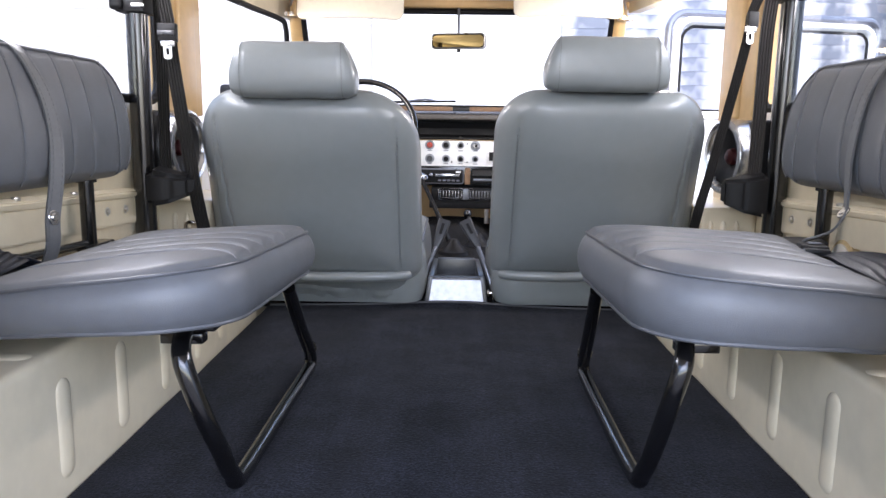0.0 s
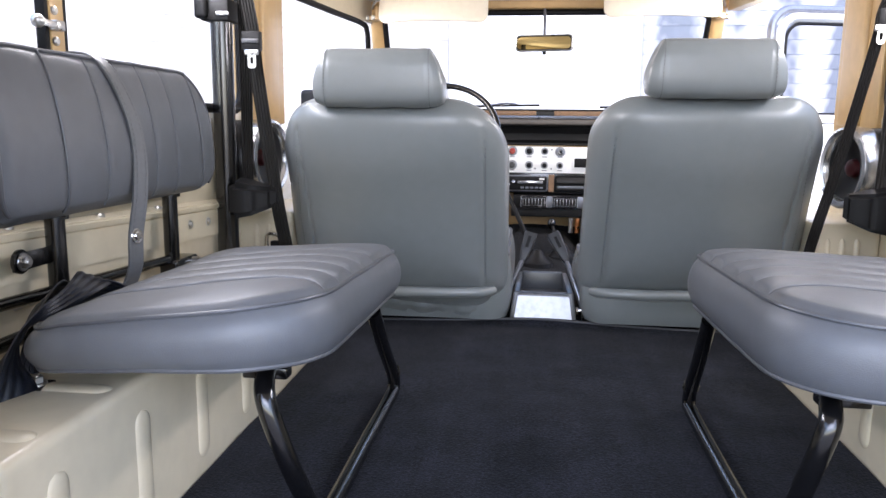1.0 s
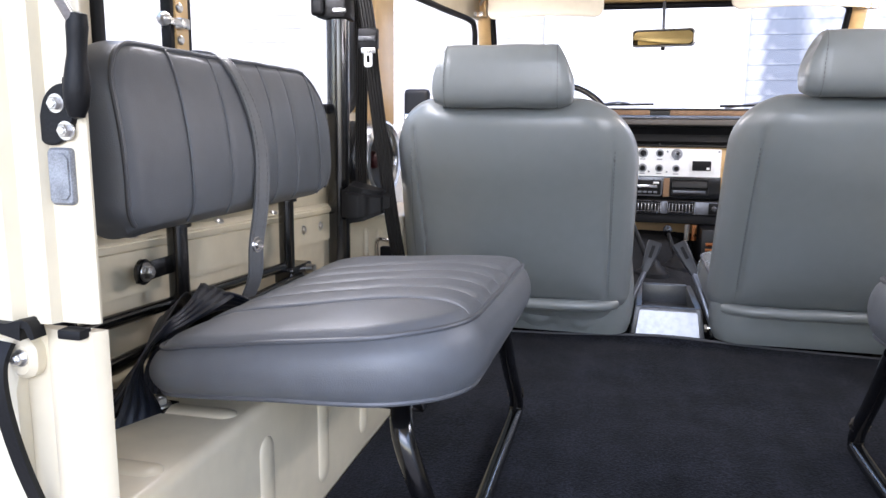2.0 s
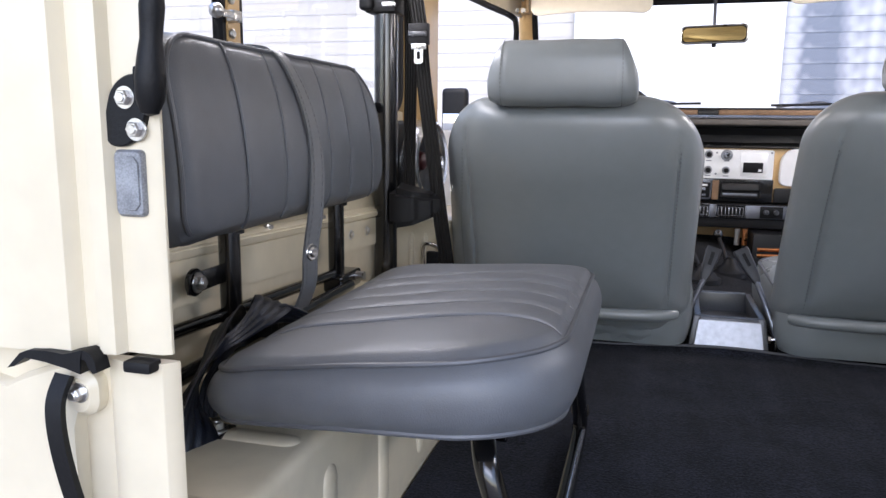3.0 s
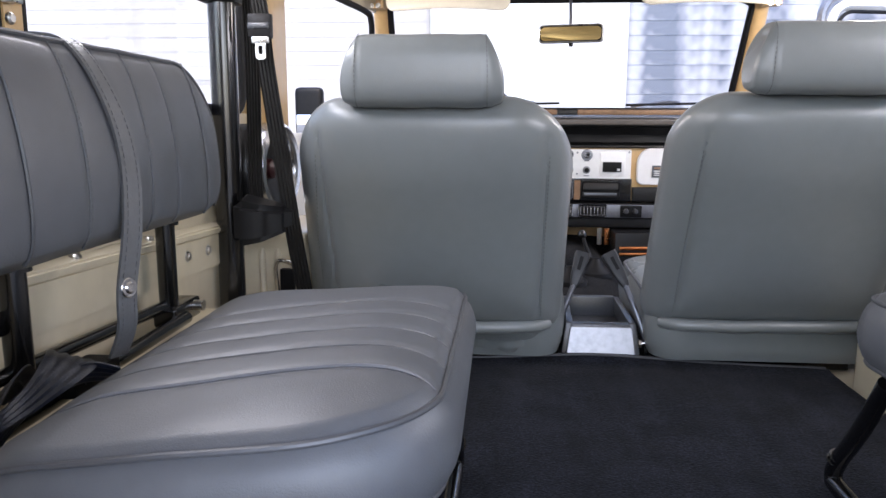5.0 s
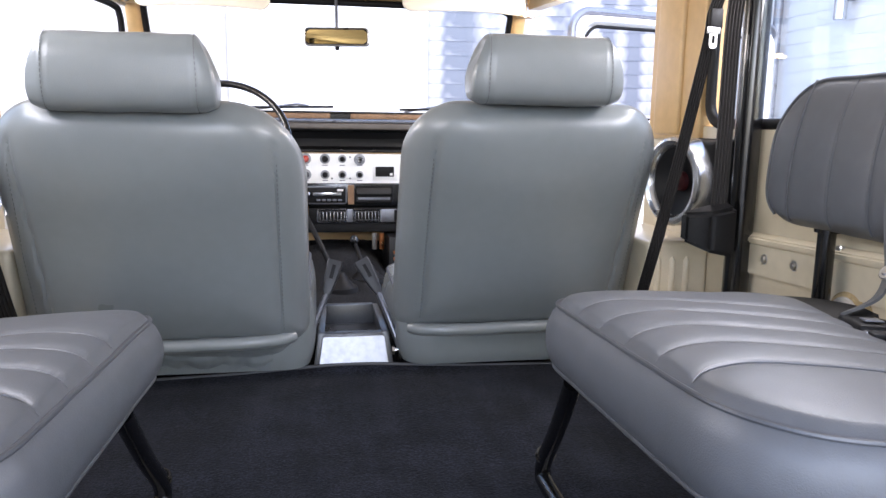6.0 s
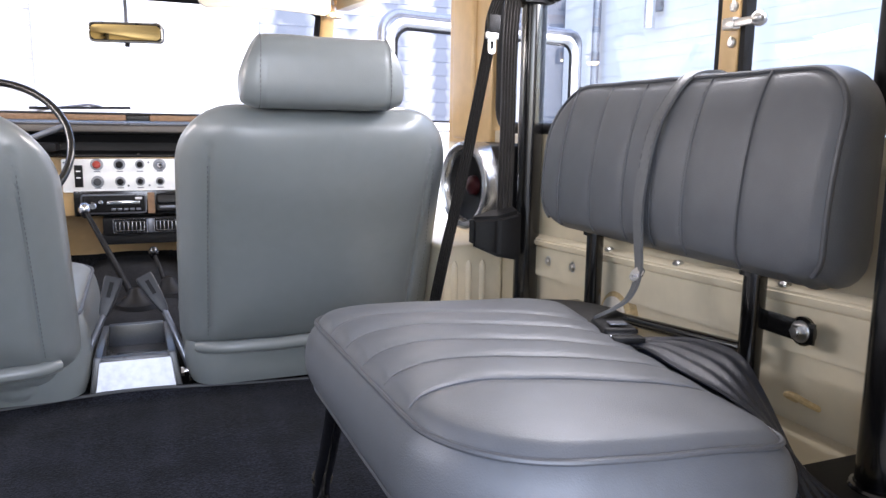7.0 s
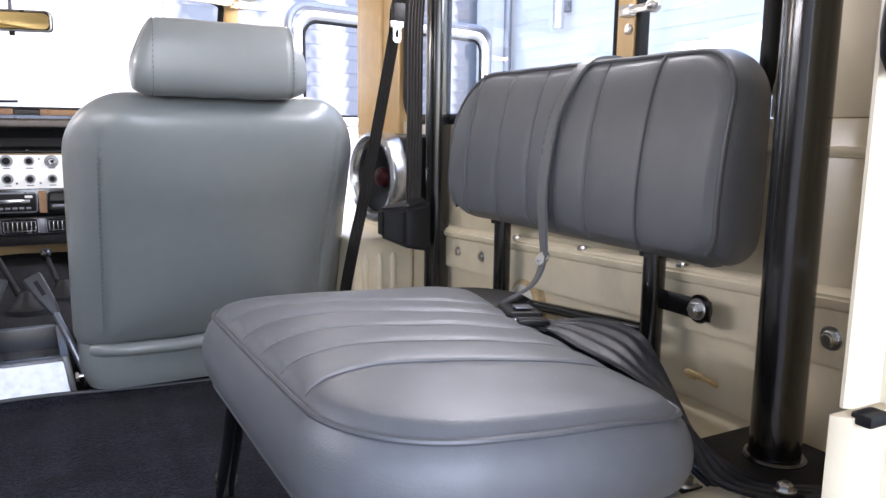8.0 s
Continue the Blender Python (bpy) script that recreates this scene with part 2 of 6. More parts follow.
def tube(bm, path, r, sides=12, closed=False, caps=True, squash=1.0):
    """A round bar along a path; r a number or one for each point."""
    k = len(path)
    rs = r if isinstance(r, (list, tuple)) else [r] * k
    up, rings = None, []
    for i, q in enumerate(path):
        a = path[(i - 1) % k] if closed or i else path[0]
        b = path[(i + 1) % k] if closed or i < k - 1 else path[-1]
        t = (b - a).normalized()
        if up is None:
            up = t.orthogonal().normalized()
        up = (up - t * up.dot(t)).normalized()
        side = t.cross(up)
        rings.append([bm.verts.new(q + rs[i] * (math.cos(2 * math.pi * j / sides) * up + squash * math.sin(2 * math.pi * j / sides) * side)) for j in range(sides)])
    for i in range(k if closed else k - 1):
        a, b = rings[i], rings[(i + 1) % k]
        for j in range(sides):
            bm.faces.new((a[j], a[(j + 1) % sides], b[(j + 1) % sides], b[j]))
    if caps and not closed:
        bm.faces.new(rings[0][::-1])
        bm.faces.new(rings[-1])


def rod(bm, a, b, r, sides=16):
    tube(bm, [Vector(a), Vector(b)], r, sides)


def ribbon(bm, path, wide, width, thick=0.0016, ribs=0):
    """A flat strap along a path; wide: one direction across it, or one for each point. ribs: woven ridges along it."""
    k = len(path)
    ws = wide if isinstance(wide, list) else [wide] * k
    cols = max(4, ribs * 4)
    rings = []
    for i, q in enumerate(path):
        a, b = path[max(i - 1, 0)], path[min(i + 1, k - 1)]
        t = (b - a).normalized()
        w = Vector(ws[i])
        w = (w - t * w.dot(t)).normalized()
        n = t.cross(w)
        top = [q + w * width * (j / cols - 0.5) + n * thick * (0.5 + (0.60 * math.cos(2 * math.pi * j * ribs / cols) if ribs else 0)) for j in range(cols + 1)]
        bot = [q + w * width * (j / cols - 0.5) - n * thick * 0.5 for j in range(cols, -1, -1)]
        rings.append([bm.verts.new(v) for v in top + bot])
    m = len(rings[0])
    for i in range(k - 1):
        for j in range(m):
            bm.faces.new((rings[i][j], rings[i][(j + 1) % m], rings[i + 1][(j + 1) % m], rings[i + 1][j]))
    bm.faces.new(rings[0][::-1])
    bm.faces.new(rings[-1])


def disc(bm, c, axis, r, h, sides=24, bevel=0.0):
    """A short round boss standing on c along axis."""
    t = bmesh.new()
    prof = [(0.0001, 0), (r, 0), (r, h - bevel), (r - bevel, h), (0.0001, h)] if bevel else [(0.0001, 0), (r, 0), (r, h), (0.0001, h)]
    lathe(t, prof, sides)
    merge(bm, t, Matrix.Translation(c) @ Vector(axis).to_track_quat("Z", "Y").to_matrix().to_4x4())


def lathe(bm, prof, sides=24):
    rings = [[bm.verts.new((r * math.cos(2 * math.pi * j / sides), r * math.sin(2 * math.pi * j / sides), z)) for j in range(sides)] for r, z in prof]
    for a, b in zip(rings, rings[1:]):
        for j in range(sides):
            bm.faces.new((a[j], a[(j + 1) % sides], b[(j + 1) % sides], b[j]))
    bm.faces.new(rings[0][::-1])
    bm.faces.new(rings[-1])


def bolt_head(bm, c, axis, r=0.009, h=0.006):
    """A washer with a six-sided head on it."""
    disc(bm, c, axis, r * 1.45, h * 0.3, 20, h * 0.1)
    disc(bm, Vector(c) + Vector(axis).normalized() * h * 0.3, axis, r, h, 6, h * 0.2)
    disc(bm, Vector(c) + Vector(axis).normalized() * h * 1.3, axis, r * 0.62, h * 0.22, 16, h * 0.1)


def round_rect(u0, v0, u1, v1, radii, n=10):
    """A closed outline with its four corner radii: (u0,v0), (u1,v0), (u1,v1), (u0,v1)."""
    out = []
    for (cx, cy, sx, sy, a0), r in zip(((u0, v0, 1, 1, 180), (u1, v0, -1, 1, 270), (u1, v1, -1, -1, 0), (u0, v1, 1, -1, 90)), radii):
        for i in range(n + 1):
            a = radians(a0 + 90 * i / n)
            out.append((cx + sx * r + r * math.cos(a), cy + sy * r + r * math.sin(a)))
    return out


def resample(loop, n):
    """n points evenly round a closed outline."""
    p = [Vector(q) for q in loop]
    seg = [(p[(i + 1) % len(p)] - p[i]).length for i in range(len(p))]
    total, out, i, acc = sum(seg), [], 0, 0.0
    for k in range(n):
        s = total * k / n
        while acc + seg[i] < s:
            acc += seg[i]
            i += 1
        f = (s - acc) / seg[i] if seg[i] > 1e-9 else 0
        out.append(p[i].lerp(p[(i + 1) % len(p)], f))
    return out


def plate(bm, loop, to3, depth, bevel=0.0):
    """A flat piece with the outline loop: to3(u, v, w) gives places, w from 0 to depth."""
    lv = ((0, 0.0), (depth - bevel, 0.0), (depth, bevel)) if bevel else ((0, 0.0), (depth, 0.0))
    cu = sum(q[0] for q in loop) / len(loop)
    cv = sum(q[1] for q in loop) / len(loop)
    rings = []
    for w, ins in lv:
        ring = []
        for u, v in loop:
            l = math.hypot(u - cu, v - cv) or 1
            ring.append(bm.verts.new(to3(u - ins * (u - cu) / l, v - ins * (v - cv) / l, w)))
        rings.append(ring)
    k = len(loop)
    for a, b in zip(rings, rings[1:]):
        for j in range(k):
            bm.faces.new((a[j], a[(j + 1) % k], b[(j + 1) % k], b[j]))
    bm.faces.new(rings[0][::-1])
    bm.faces.new(rings[-1])


def pad(loop, to3, thick, crown, height, n=220, rings=46, bulge=0.012, round_in=0.012, side=8, edge=0.012):
    """An upholstered pad: outline loop in (u, v), w from the back (0) to the seam (thick), a crowned face above it.
    height(u, v) adds the channels' relief."""
    pts = resample(loop, n)
    cu = sum(q.x for q in pts) / n
    cv = sum(q.y for q in pts) / n
    nrm = []
    for i in range(n):
        t = (pts[(i + 1) % n] - pts[i - 1]).normalized()
        nrm.append(Vector((t.y, -t.x)))
    bm = bmesh.new()
    levels = []
    for s in range(side + 1):
        f = s / side
        off = math.sin(math.pi * f) ** 0.7
        levels.append([bm.verts.new(to3(*(pts[i] + nrm[i] * off * (bulge(nrm[i]) if callable(bulge) else bulge)), thick * f)) for i in range(n)])
    for r in range(1, rings):
        f = (r / rings) ** 1.15
        ring = []
        for i in range(n):
            q = pts[i].lerp(Vector((cu, cv)), f)
            d = (pts[i] - q).length
            up = crown * (1 - (1 - f) ** 3) + round_in * (1 - math.exp(-d / edge))
            ring.append(bm.verts.new(to3(q.x, q.y, thick + up + height(q.x, q.y) * min(1, d / 0.012))))
        levels.append(ring)
    for a, b in zip(levels, levels[1:]):
        for j in range(n):
            bm.faces.new((a[j], a[(j + 1) % n], b[(j + 1) % n], b[j]))
    bm.faces.new(levels[0][::-1])
    bm.faces.new(levels[-1])
    return bm, pts, nrm


def pad_face(loop, thick, crown, height, n=220, round_in=0.012, edge=0.012):
    """The height of a pad's face over its back at (u, v), for seams that lie on it."""
    pts = resample(loop, n)
    c = Vector((sum(q.x for q in pts) / n, sum(q.y for q in pts) / n))

    def at(u, v):
        q = Vector((u, v))
        d = q - c
        if d.length < 1e-6:
            return thick + crown + round_in
        best = 1e9
        for i in range(n):
            a, b = pts[i], pts[(i + 1) % n]
            e = b - a
            det = d.x * e.y - d.y * e.x
            if abs(det) < 1e-12:
                continue
            r = a - c
            k = (r.x * e.y - r.y * e.x) / det
            m = (r.x * d.y - r.y * d.x) / det
            if k > 0 and -1e-6 <= m <= 1 + 1e-6:
                best = min(best, k)
        f = max(0.0, 1 - 1 / best)
        dist = d.length * max(0.0, best - 1)
        return thick + crown * (1 - (1 - f) ** 3) + round_in * (1 - math.exp(-dist / edge)) + height(u, v) * min(1, dist / 0.012)
    return at


def stitches(bm, path, r=0.0007, on=0.0045, gap=0.0025):
    """Short threads end to end along a path."""
    acc = 0.0
    for a, b in zip(path, path[1:]):
        l = (b - a).length
        k = max(1, int(l / (on + gap)))
        for i in range(k):
            p, q = a.lerp(b, i / k), a.lerp(b, (i + on / (on + gap)) / k)
            if (q - p).length > 1e-5:
                tube(bm, [p, q], r, 5)


def channels(lines, depth):
    """Relief between stitch lines at the sorted places lines: pillows with sharp grooves."""
    def relief(s):
        if s <= lines[0] or s >= lines[-1]:
            edge = lines[0] - s if s <= lines[0] else s - lines[-1]
            return depth * (1 - math.exp(-edge / 0.007))
        for a, b in zip(lines, lines[1:]):
            if a <= s <= b:
                return depth * (1 - math.exp(-min(s - a, b - s) / 0.007))
        return 0.0
    return relief


# ---- outside: ground, house walls, white panel ----
bm = bmesh.new()
add(bm, [(-400, -400, -0.62), (400, -400, -0.62), (400, 400, -0.62), (-400, 400, -0.62)], [(0, 1, 2, 3)])
tagged(link("ground", bm, CONCRETE, None, False), "grey concrete yard reaching to the horizon", "ground", kind="structure")


def siding_wall(name, a, b, z0, z1, lap, mat, label):
    """A house wall of horizontal lap boards between the plan points a and b, facing to the left of the way from a to b."""
    t = (Vector(b) - Vector(a)).normalized()
    n = Vector((-t.y, t.x))
    ends = [Vector(a), Vector(b)]
    bm = bmesh.new()
    add(bm, [(*(p - n * 0.03), z) for z in (z0, z1) for p in ends] + [(*(p - n * 0.12), z) for z in (z0, z1) for p in ends], [(0, 1, 3, 2), (4, 5, 7, 6), (2, 3, 7, 6), (0, 2, 6, 4), (1, 3, 7, 5)])
    wall = tagged(link(name, bm, mat, None, False), label, "wall", kind="structure")
    bm = bmesh.new()
    add(bm, [(*(p + n * 0.0068), 0) for p in ends] + [(*(p + n * 0.002), lap + 0.003) for p in ends] + [(*(p - n * 0.03), 0) for p in ends] + [(*(p - n * 0.03), lap) for p in ends],
        [(0, 1, 3, 2), (0, 4, 5, 1), (4, 6, 7, 5), (2, 3, 7, 6)])
    first = link("board", bm, mat, wall, False)
    first.location.z = z0
    for i in range(1, int((z1 - z0) / lap)):
        o = new("board", first.data)
        o.parent = wall
        o.location.z = z0 + i * lap
    return wall


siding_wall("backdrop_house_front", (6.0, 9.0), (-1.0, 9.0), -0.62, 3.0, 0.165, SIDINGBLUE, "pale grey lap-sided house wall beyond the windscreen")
siding_wall("backdrop_house_far", (-1.0, 9.0), (-14.0, 9.0), -0.62, 3.0, 0.165, SIDINGPALE, "off-white lap-sided house wall beside the garage door")
siding_wall("backdrop_house_right", (5.2, -3.0), (5.2, 8.9), -0.62, 2.5, 0.15, SIDING, "white lap-sided house wall across the yard")
# out-of-view wall, added to cut the sky light through the left windows
siding_wall("backdrop_house_left", (-5.0, 3.2), (-5.0, -4.0), -0.62, 2.6, 0.15, SIDINGWARM, "unseen pale warm lap-sided wall added to block sky light")
bm = boxes(((-1.01, 8.86, -0.62), (1.24, 8.94, 2.95), 0.02))
tagged(link("garage_door", bm, WHITEPAINT), "plain bright white garage door in the house wall", "door", kind="structure")
t = thing("drain_pipe", (5.10, 8.0, -0.62), "grey metal drain pipe down the house wall", "pipe")
bm = bmesh.new()
rod(bm, (5.10, 8.0, -0.62), (5.10, 8.0, 2.5), 0.05)
part("pipe", bm, GUNMETAL, t)
put(t)
t = thing("wall_lamp", (5.17, 6.9, 1.7), "white cylinder lamp on the house wall", "lamp")
bm = bmesh.new()
rod(bm, (5.04, 6.9, 1.62), (5.04, 6.9, 2.05), 0.06)
part("lamp_body", bm, SILVER, t)
bm = boxes(((5.06, 6.86, 1.80), (5.18, 6.94, 1.92), 0.01))
part("lamp_arm", bm, GUNMETAL, t)
put(t)

# ---- the car's shell ----
FLOOR_L, FLOOR_R, WELL_Z, FOOT_Z = -0.503, 0.487, 0.198, 0.10
bm = bmesh.new()
box(bm, (-0.76, 0.36, -0.06), (0.77, 1.75, -0.012))
tagged(link("floor", bm, CREAM), "cream painted steel cargo floor under the carpet", "floor", kind="structure")

# carpet: a sheet with thickness, a rolled front edge and soft dents
bm = bmesh.new()
NX, NY = 60, 80
grid = []
for j in range(NY + 1):
    row = []
    for i in range(NX + 1):
        x = FLOOR_L + 0.004 + (FLOOR_R - FLOOR_L - 0.008) * i / NX
        front = 1.722 - 0.030 * abs(x / 0.5) ** 1.6
        y = 0.37 + (front - 0.37) * j / NY
        z = 0.002 * noise.noise((x * 6, y * 5, 0)) + 0.0012 * noise.noise((x * 22, y * 20, 3))
        e = max(0, (y - front + 0.03) / 0.03)
        z += 0.010 * e * e * math.exp(-(x / 0.16) ** 2) + 0.004 * e
        row.append(bm.verts.new((x, y, z)))
    grid.append(row)
for j in range(NY):
    for i in range(NX):
        bm.faces.new((grid[j][i], grid[j][i + 1], grid[j + 1][i + 1], grid[j + 1][i]))
ext = bmesh.ops.extrude_face_region(bm, geom=bm.faces[:])
bmesh.ops.translate(bm, verts=[v for v in ext["geom"] if isinstance(v, bmesh.types.BMVert)], vec=(0, 0, -0.010))
carpet = tagged(link("cargo_carpet", bm, CARPET), "charcoal pile carpet with a bound edge covering the cargo floor", "carpet")
bm = bmesh.new()
tube(bm, smooth_path([(x, 1.724 - 0.030 * abs(x / 0.5) ** 1.6, 0.004 + 0.010 * math.exp(-(x / 0.16) ** 2)) for x in [FLOOR_L + 0.01 + (FLOOR_R - FLOOR_L - 0.02) * i / 24 for i in range(25)]], 3), 0.0045, 8)
part("edge_binding", bm, BUCKLEGREY, carpet, "dark grey vinyl edge binding")


def wheel_well(s, x_in, x_out, name):
    """The boxed wheel arch beside the cargo floor: a top with pressed beads and an inner face with upright ribs."""
    bm = bmesh.new()
    box(bm, (s * x_in, 0.43, -0.02), (s * x_out, 1.36, WELL_Z), 0.012, 3)
    box(bm, (s * x_in, 1.34, -0.02), (s * x_out, 1.60, FOOT_Z), 0.010, 3)
    ribs = []
    for y in (0.507, 0.672, 0.837, 1.002, 1.167, 1.310):
        t = bmesh.new()
        tube(t, smooth_path([(0, y, 0.022), (0, y, 0.09), (0, y, 0.158)], 10), [0.004, 0.012, 0.016] + [0.018] * 15 + [0.016, 0.012, 0.004], 16)
        for v in t.verts:
            v.co.x = s * (x_in + 0.0015 + 0.36 * v.co.x)
        ribs.append(t)
    for y in (0.498, 0.632, 0.766, 0.900, 1.034):
        t = bmesh.new()
        tube(t, smooth_path([(x_in + 0.014, y, 0), (x_in + 0.08, y, 0), (x_in + 0.16, y, 0)], 10), [0.004, 0.010, 0.013] + [0.014] * 15 + [0.013, 0.010, 0.004], 16)
        for v in t.verts:
            v.co = (s * v.co.x, v.co.y, WELL_Z - 0.001 + 0.36 * v.co.z)
        ribs.append(t)
    well = tagged(link(name, bm, CREAM), "cream painted steel wheel arch with pressed ribs", "wheel arch", kind="structure")
    for rib in ribs:
        part("rib", rib, CREAM, well)
    return well


wheel_well(-1, 0.503, 0.757, "wheel_arch_left")
wheel_well(1, 0.487, 0.767, "wheel_arch_right")

WIN_Z, TOP_Z, ROOF_Z = 0.535, 0.855, 0.955


def side_wall(s, xw, name):
    """The body side with its quarter-window opening, B-pillar and the top rail that narrows to the windscreen."""
    xo = xw + 0.04
    bm = bmesh.new()
    box(bm, (s * xw, 0.42, -0.10), (s * xo, 1.93, WIN_Z), 0.004)
    box(bm, (s * (xw + 0.002), 0.42, WIN_Z), (s * xo, 0.742, TOP_Z), 0.004)
    box(bm, (s * (xw + 0.002), 0.42, TOP_Z), (s * xo, 1.93, ROOF_Z), 0.004)
    t = bmesh.new()
    box(t, (0, 0, 0), (1, 1, 1))
    for v in t.verts:
        y = 1.93 + 0.72 * v.co.y
        v.co = (s * (xw - 0.112 * v.co.y + 0.04 * v.co.x), y, TOP_Z + (0.022 if s < 0 else 0.060) + (ROOF_Z - TOP_Z - (0.022 if s < 0 else 0.060)) * v.co.z)
    merge(bm, t)
    wall = tagged(link(name, bm, CREAM), "cream painted steel body side with a quarter window opening", "wall", kind="structure")
    # B-pillar with a folded flange; its tan holds the sun's golden cast
    bm = bmesh.new()
    box(bm, (s * (xw - 0.012), 1.66, WIN_Z - 0.03), (s * (xo + 0.002), 1.900 if s > 0 else 1.928, ROOF_Z - 0.02), 0.006, 3)
    box(bm, (s * (xw - 0.022), 1.74, WIN_Z - 0.02), (s * xw, 1.86, ROOF_Z - 0.02), 0.010, 3)
    part("b_pillar", bm, TAN, wall, "door pillar in tan paint with golden light put into it")
    # rubber seal round the quarter window
    bm = bmesh.new()
    loop = round_rect(0.748, WIN_Z + 0.004, 1.645, TOP_Z - 0.004, (0.05, 0.05, 0.05, 0.05), 8)
    tube(bm, [Vector((s * (xw + 0.004), u, v)) for u, v in loop], 0.011, 10, closed=True)
    part("window_seal", bm, RUBBER, wall, "black rubber window seal")
    bm = boxes(((s * (xw + 0.022), 0.74, WIN_Z), (s * (xw + 0.026), 1.66, TOP_Z)))
    g = part("window_pane", bm, GLASS, wall, "clear glass pane")
    g.visible_shadow = False
    # upright glass channel in the middle of the window
    y = 0.968 if s > 0 else 0.922
    bm = boxes(((s * (xw - 0.004), y - 0.016, WIN_Z), (s * (xw + 0.016), y + 0.016, TOP_Z), 0.003))
    part("window_divider", bm, TAN, wall, "tan window divider")
    bm = boxes(((s * (xw - 0.002), y + 0.017, WIN_Z), (s * (xw + 0.014), y + 0.026, TOP_Z), 0.002), ((s * (xw - 0.002), y - 0.026, WIN_Z), (s * (xw + 0.014), y - 0.017, TOP_Z), 0.002))
    part("divider_seal", bm, RUBBER, wall)
    # rolled seam where the hardtop meets the tub
    bm = boxes(((s * (xw - 0.006), 0.42, 0.497), (s * (xw + 0.003), 0.745, 0.508), 0.003, 2))
    part("hardtop_seam", bm, CREAM, wall)
    # pressed rail with rolled top ledge, sloping slightly forward
    bm = bmesh.new()
    ya, yb, za, zb = 0.46, 1.45, 0.372, 0.330
    for t0, t1, dz0, dz1, out in ((0, 1, -0.072, -0.012, 0.014), (0, 1, -0.012, 0.0, 0.020)):
        t = bmesh.new()
        add(t, [(s * (xw + 0.002), ya, za + dz0), (s * (xw - out), ya, za + dz0), (s * (xw - out), ya, za + dz1), (s * (xw + 0.002), ya, za + dz1 + 0.008),
                (s * (xw + 0.002), yb, zb + dz0), (s * (xw - out), yb, zb + dz0), (s * (xw - out), yb, zb + dz1), (s * (xw + 0.002), yb, zb + dz1 + 0.008)],
            [(0, 1, 2, 3), (7, 6, 5, 4), (0, 4, 5, 1), (1, 5, 6, 2), (2, 6, 7, 3), (3, 7, 4, 0)])
        bmesh.ops.bevel(t, geom=t.edges[:], offset=0.003, segments=2, affect="EDGES")
        merge(bm, t)
    part("side_rail", bm, CREAM, wall)
    for y in ((0.773, 0.99, 1.18) if s < 0 else (0.84, 1.03, 1.20)):
        bm = bmesh.new()
        z = za + (zb - za) * (y - ya) / (yb - ya)
        disc(bm, (s * (xw - 0.008), y, z + 0.003), (0, 0, 1), 0.008, 0.006, 12, 0.003)
        part("ledge_screw", bm, STEEL, wall, "zinc screw head")
    for y in (1.30, 1.385):
        bm = bmesh.new()
        z = za + (zb - za) * (y - ya) / (yb - ya) - 0.038
        bolt_head(bm, (s * (xw - 0.013), y, z), (-s, 0, 0), 0.007, 0.004)
        part("rail_bolt", bm, STEEL, wall, "zinc bolt head")
    bm = bmesh.new()
    bolt_head(bm, (s * (xw - 0.013), 0.655 if s < 0 else 0.638, 0.322), (-s, 0, 0), 0.0085, 0.006)
    part("large_bolt", bm, STEEL, wall, "zinc bolt head")
    # chrome window catch with a round knob
    y = 0.915 if s > 0 else 0.868
    z = 0.672 if s > 0 else 0.645
    bm = boxes(((s * (xw - 0.016), y - 0.004, z - 0.005), (s * (xw - 0.012), y + 0.050, z + 0.005), 0.001),
               ((s * (xw - 0.018), y + 0.032, z - 0.0075), (s * (xw - 0.004), y + 0.052, z + 0.0075), 0.003, 2))
    rod(bm, (s * (xw - 0.010), y - 0.010, z), (s * (xw - 0.020), y - 0.010, z), 0.0045)
    t = bmesh.new()
    bmesh.ops.create_uvsphere(t, u_segments=16, v_segments=10, radius=0.0095)
    merge(bm, t, Matrix.Translation((s * (xw - 0.018), y - 0.012, z)))
    for dz in (-0.022, 0.022):
        disc(bm, (s * (xw - 0.004), y + 0.045, z + dz), (-s, 0, 0), 0.0065, 0.005, 14, 0.002)
    part("window_catch", bm, STEEL, wall, "worn chrome window catch")
    return wall


side_wall(-1, 0.745, "wall_left")
side_wall(1, 0.755, "wall_right")


def lower_pillar(s, name):
    """The boxed foot of the door pillar with pressed ribs, in front of the wheel arch."""
    bm = boxes(((s * 0.615, 1.60, -0.10), (s * 0.755, 1.90, 0.295), 0.012, 3))
    for x in (0.640, 0.672, 0.704):
        t = bmesh.new()
        tube(t, smooth_path([(s * x, 1.600, 0.06), (s * x, 1.5995, 0.17), (s * x, 1.600, 0.262)], 6), [0.003] + [0.007] * 11 + [0.003], 10)
        merge(bm, t)
    return tagged(link(name, bm, CREAM), "cream painted foot of the door pillar with pressed ribs", "pillar", kind="structure")


lower_pillar(-1, "wall_pillar_foot_left")
lower_pillar(1, "wall_pillar_foot_right")

# roof with cream lining
bm = bmesh.new()
add(bm, [(-0.79, 0.36, ROOF_Z), (0.80, 0.36, ROOF_Z), (0.80, 1.95, ROOF_Z), (0.66, 2.70, ROOF_Z), (-0.66, 2.70, ROOF_Z), (-0.79, 1.95, ROOF_Z)], [(0, 1, 2, 3, 4, 5)])
ext = bmesh.ops.extrude_face_region(bm, geom=bm.faces[:])
bmesh.ops.translate(bm, verts=[v for v in ext["geom"] if isinstance(v, bmesh.types.BMVert)], vec=(0, 0, 0.05))
tagged(link("ceiling", bm, HEADLINER, None, False), "cream lined hardtop roof", "ceiling", kind="structure")


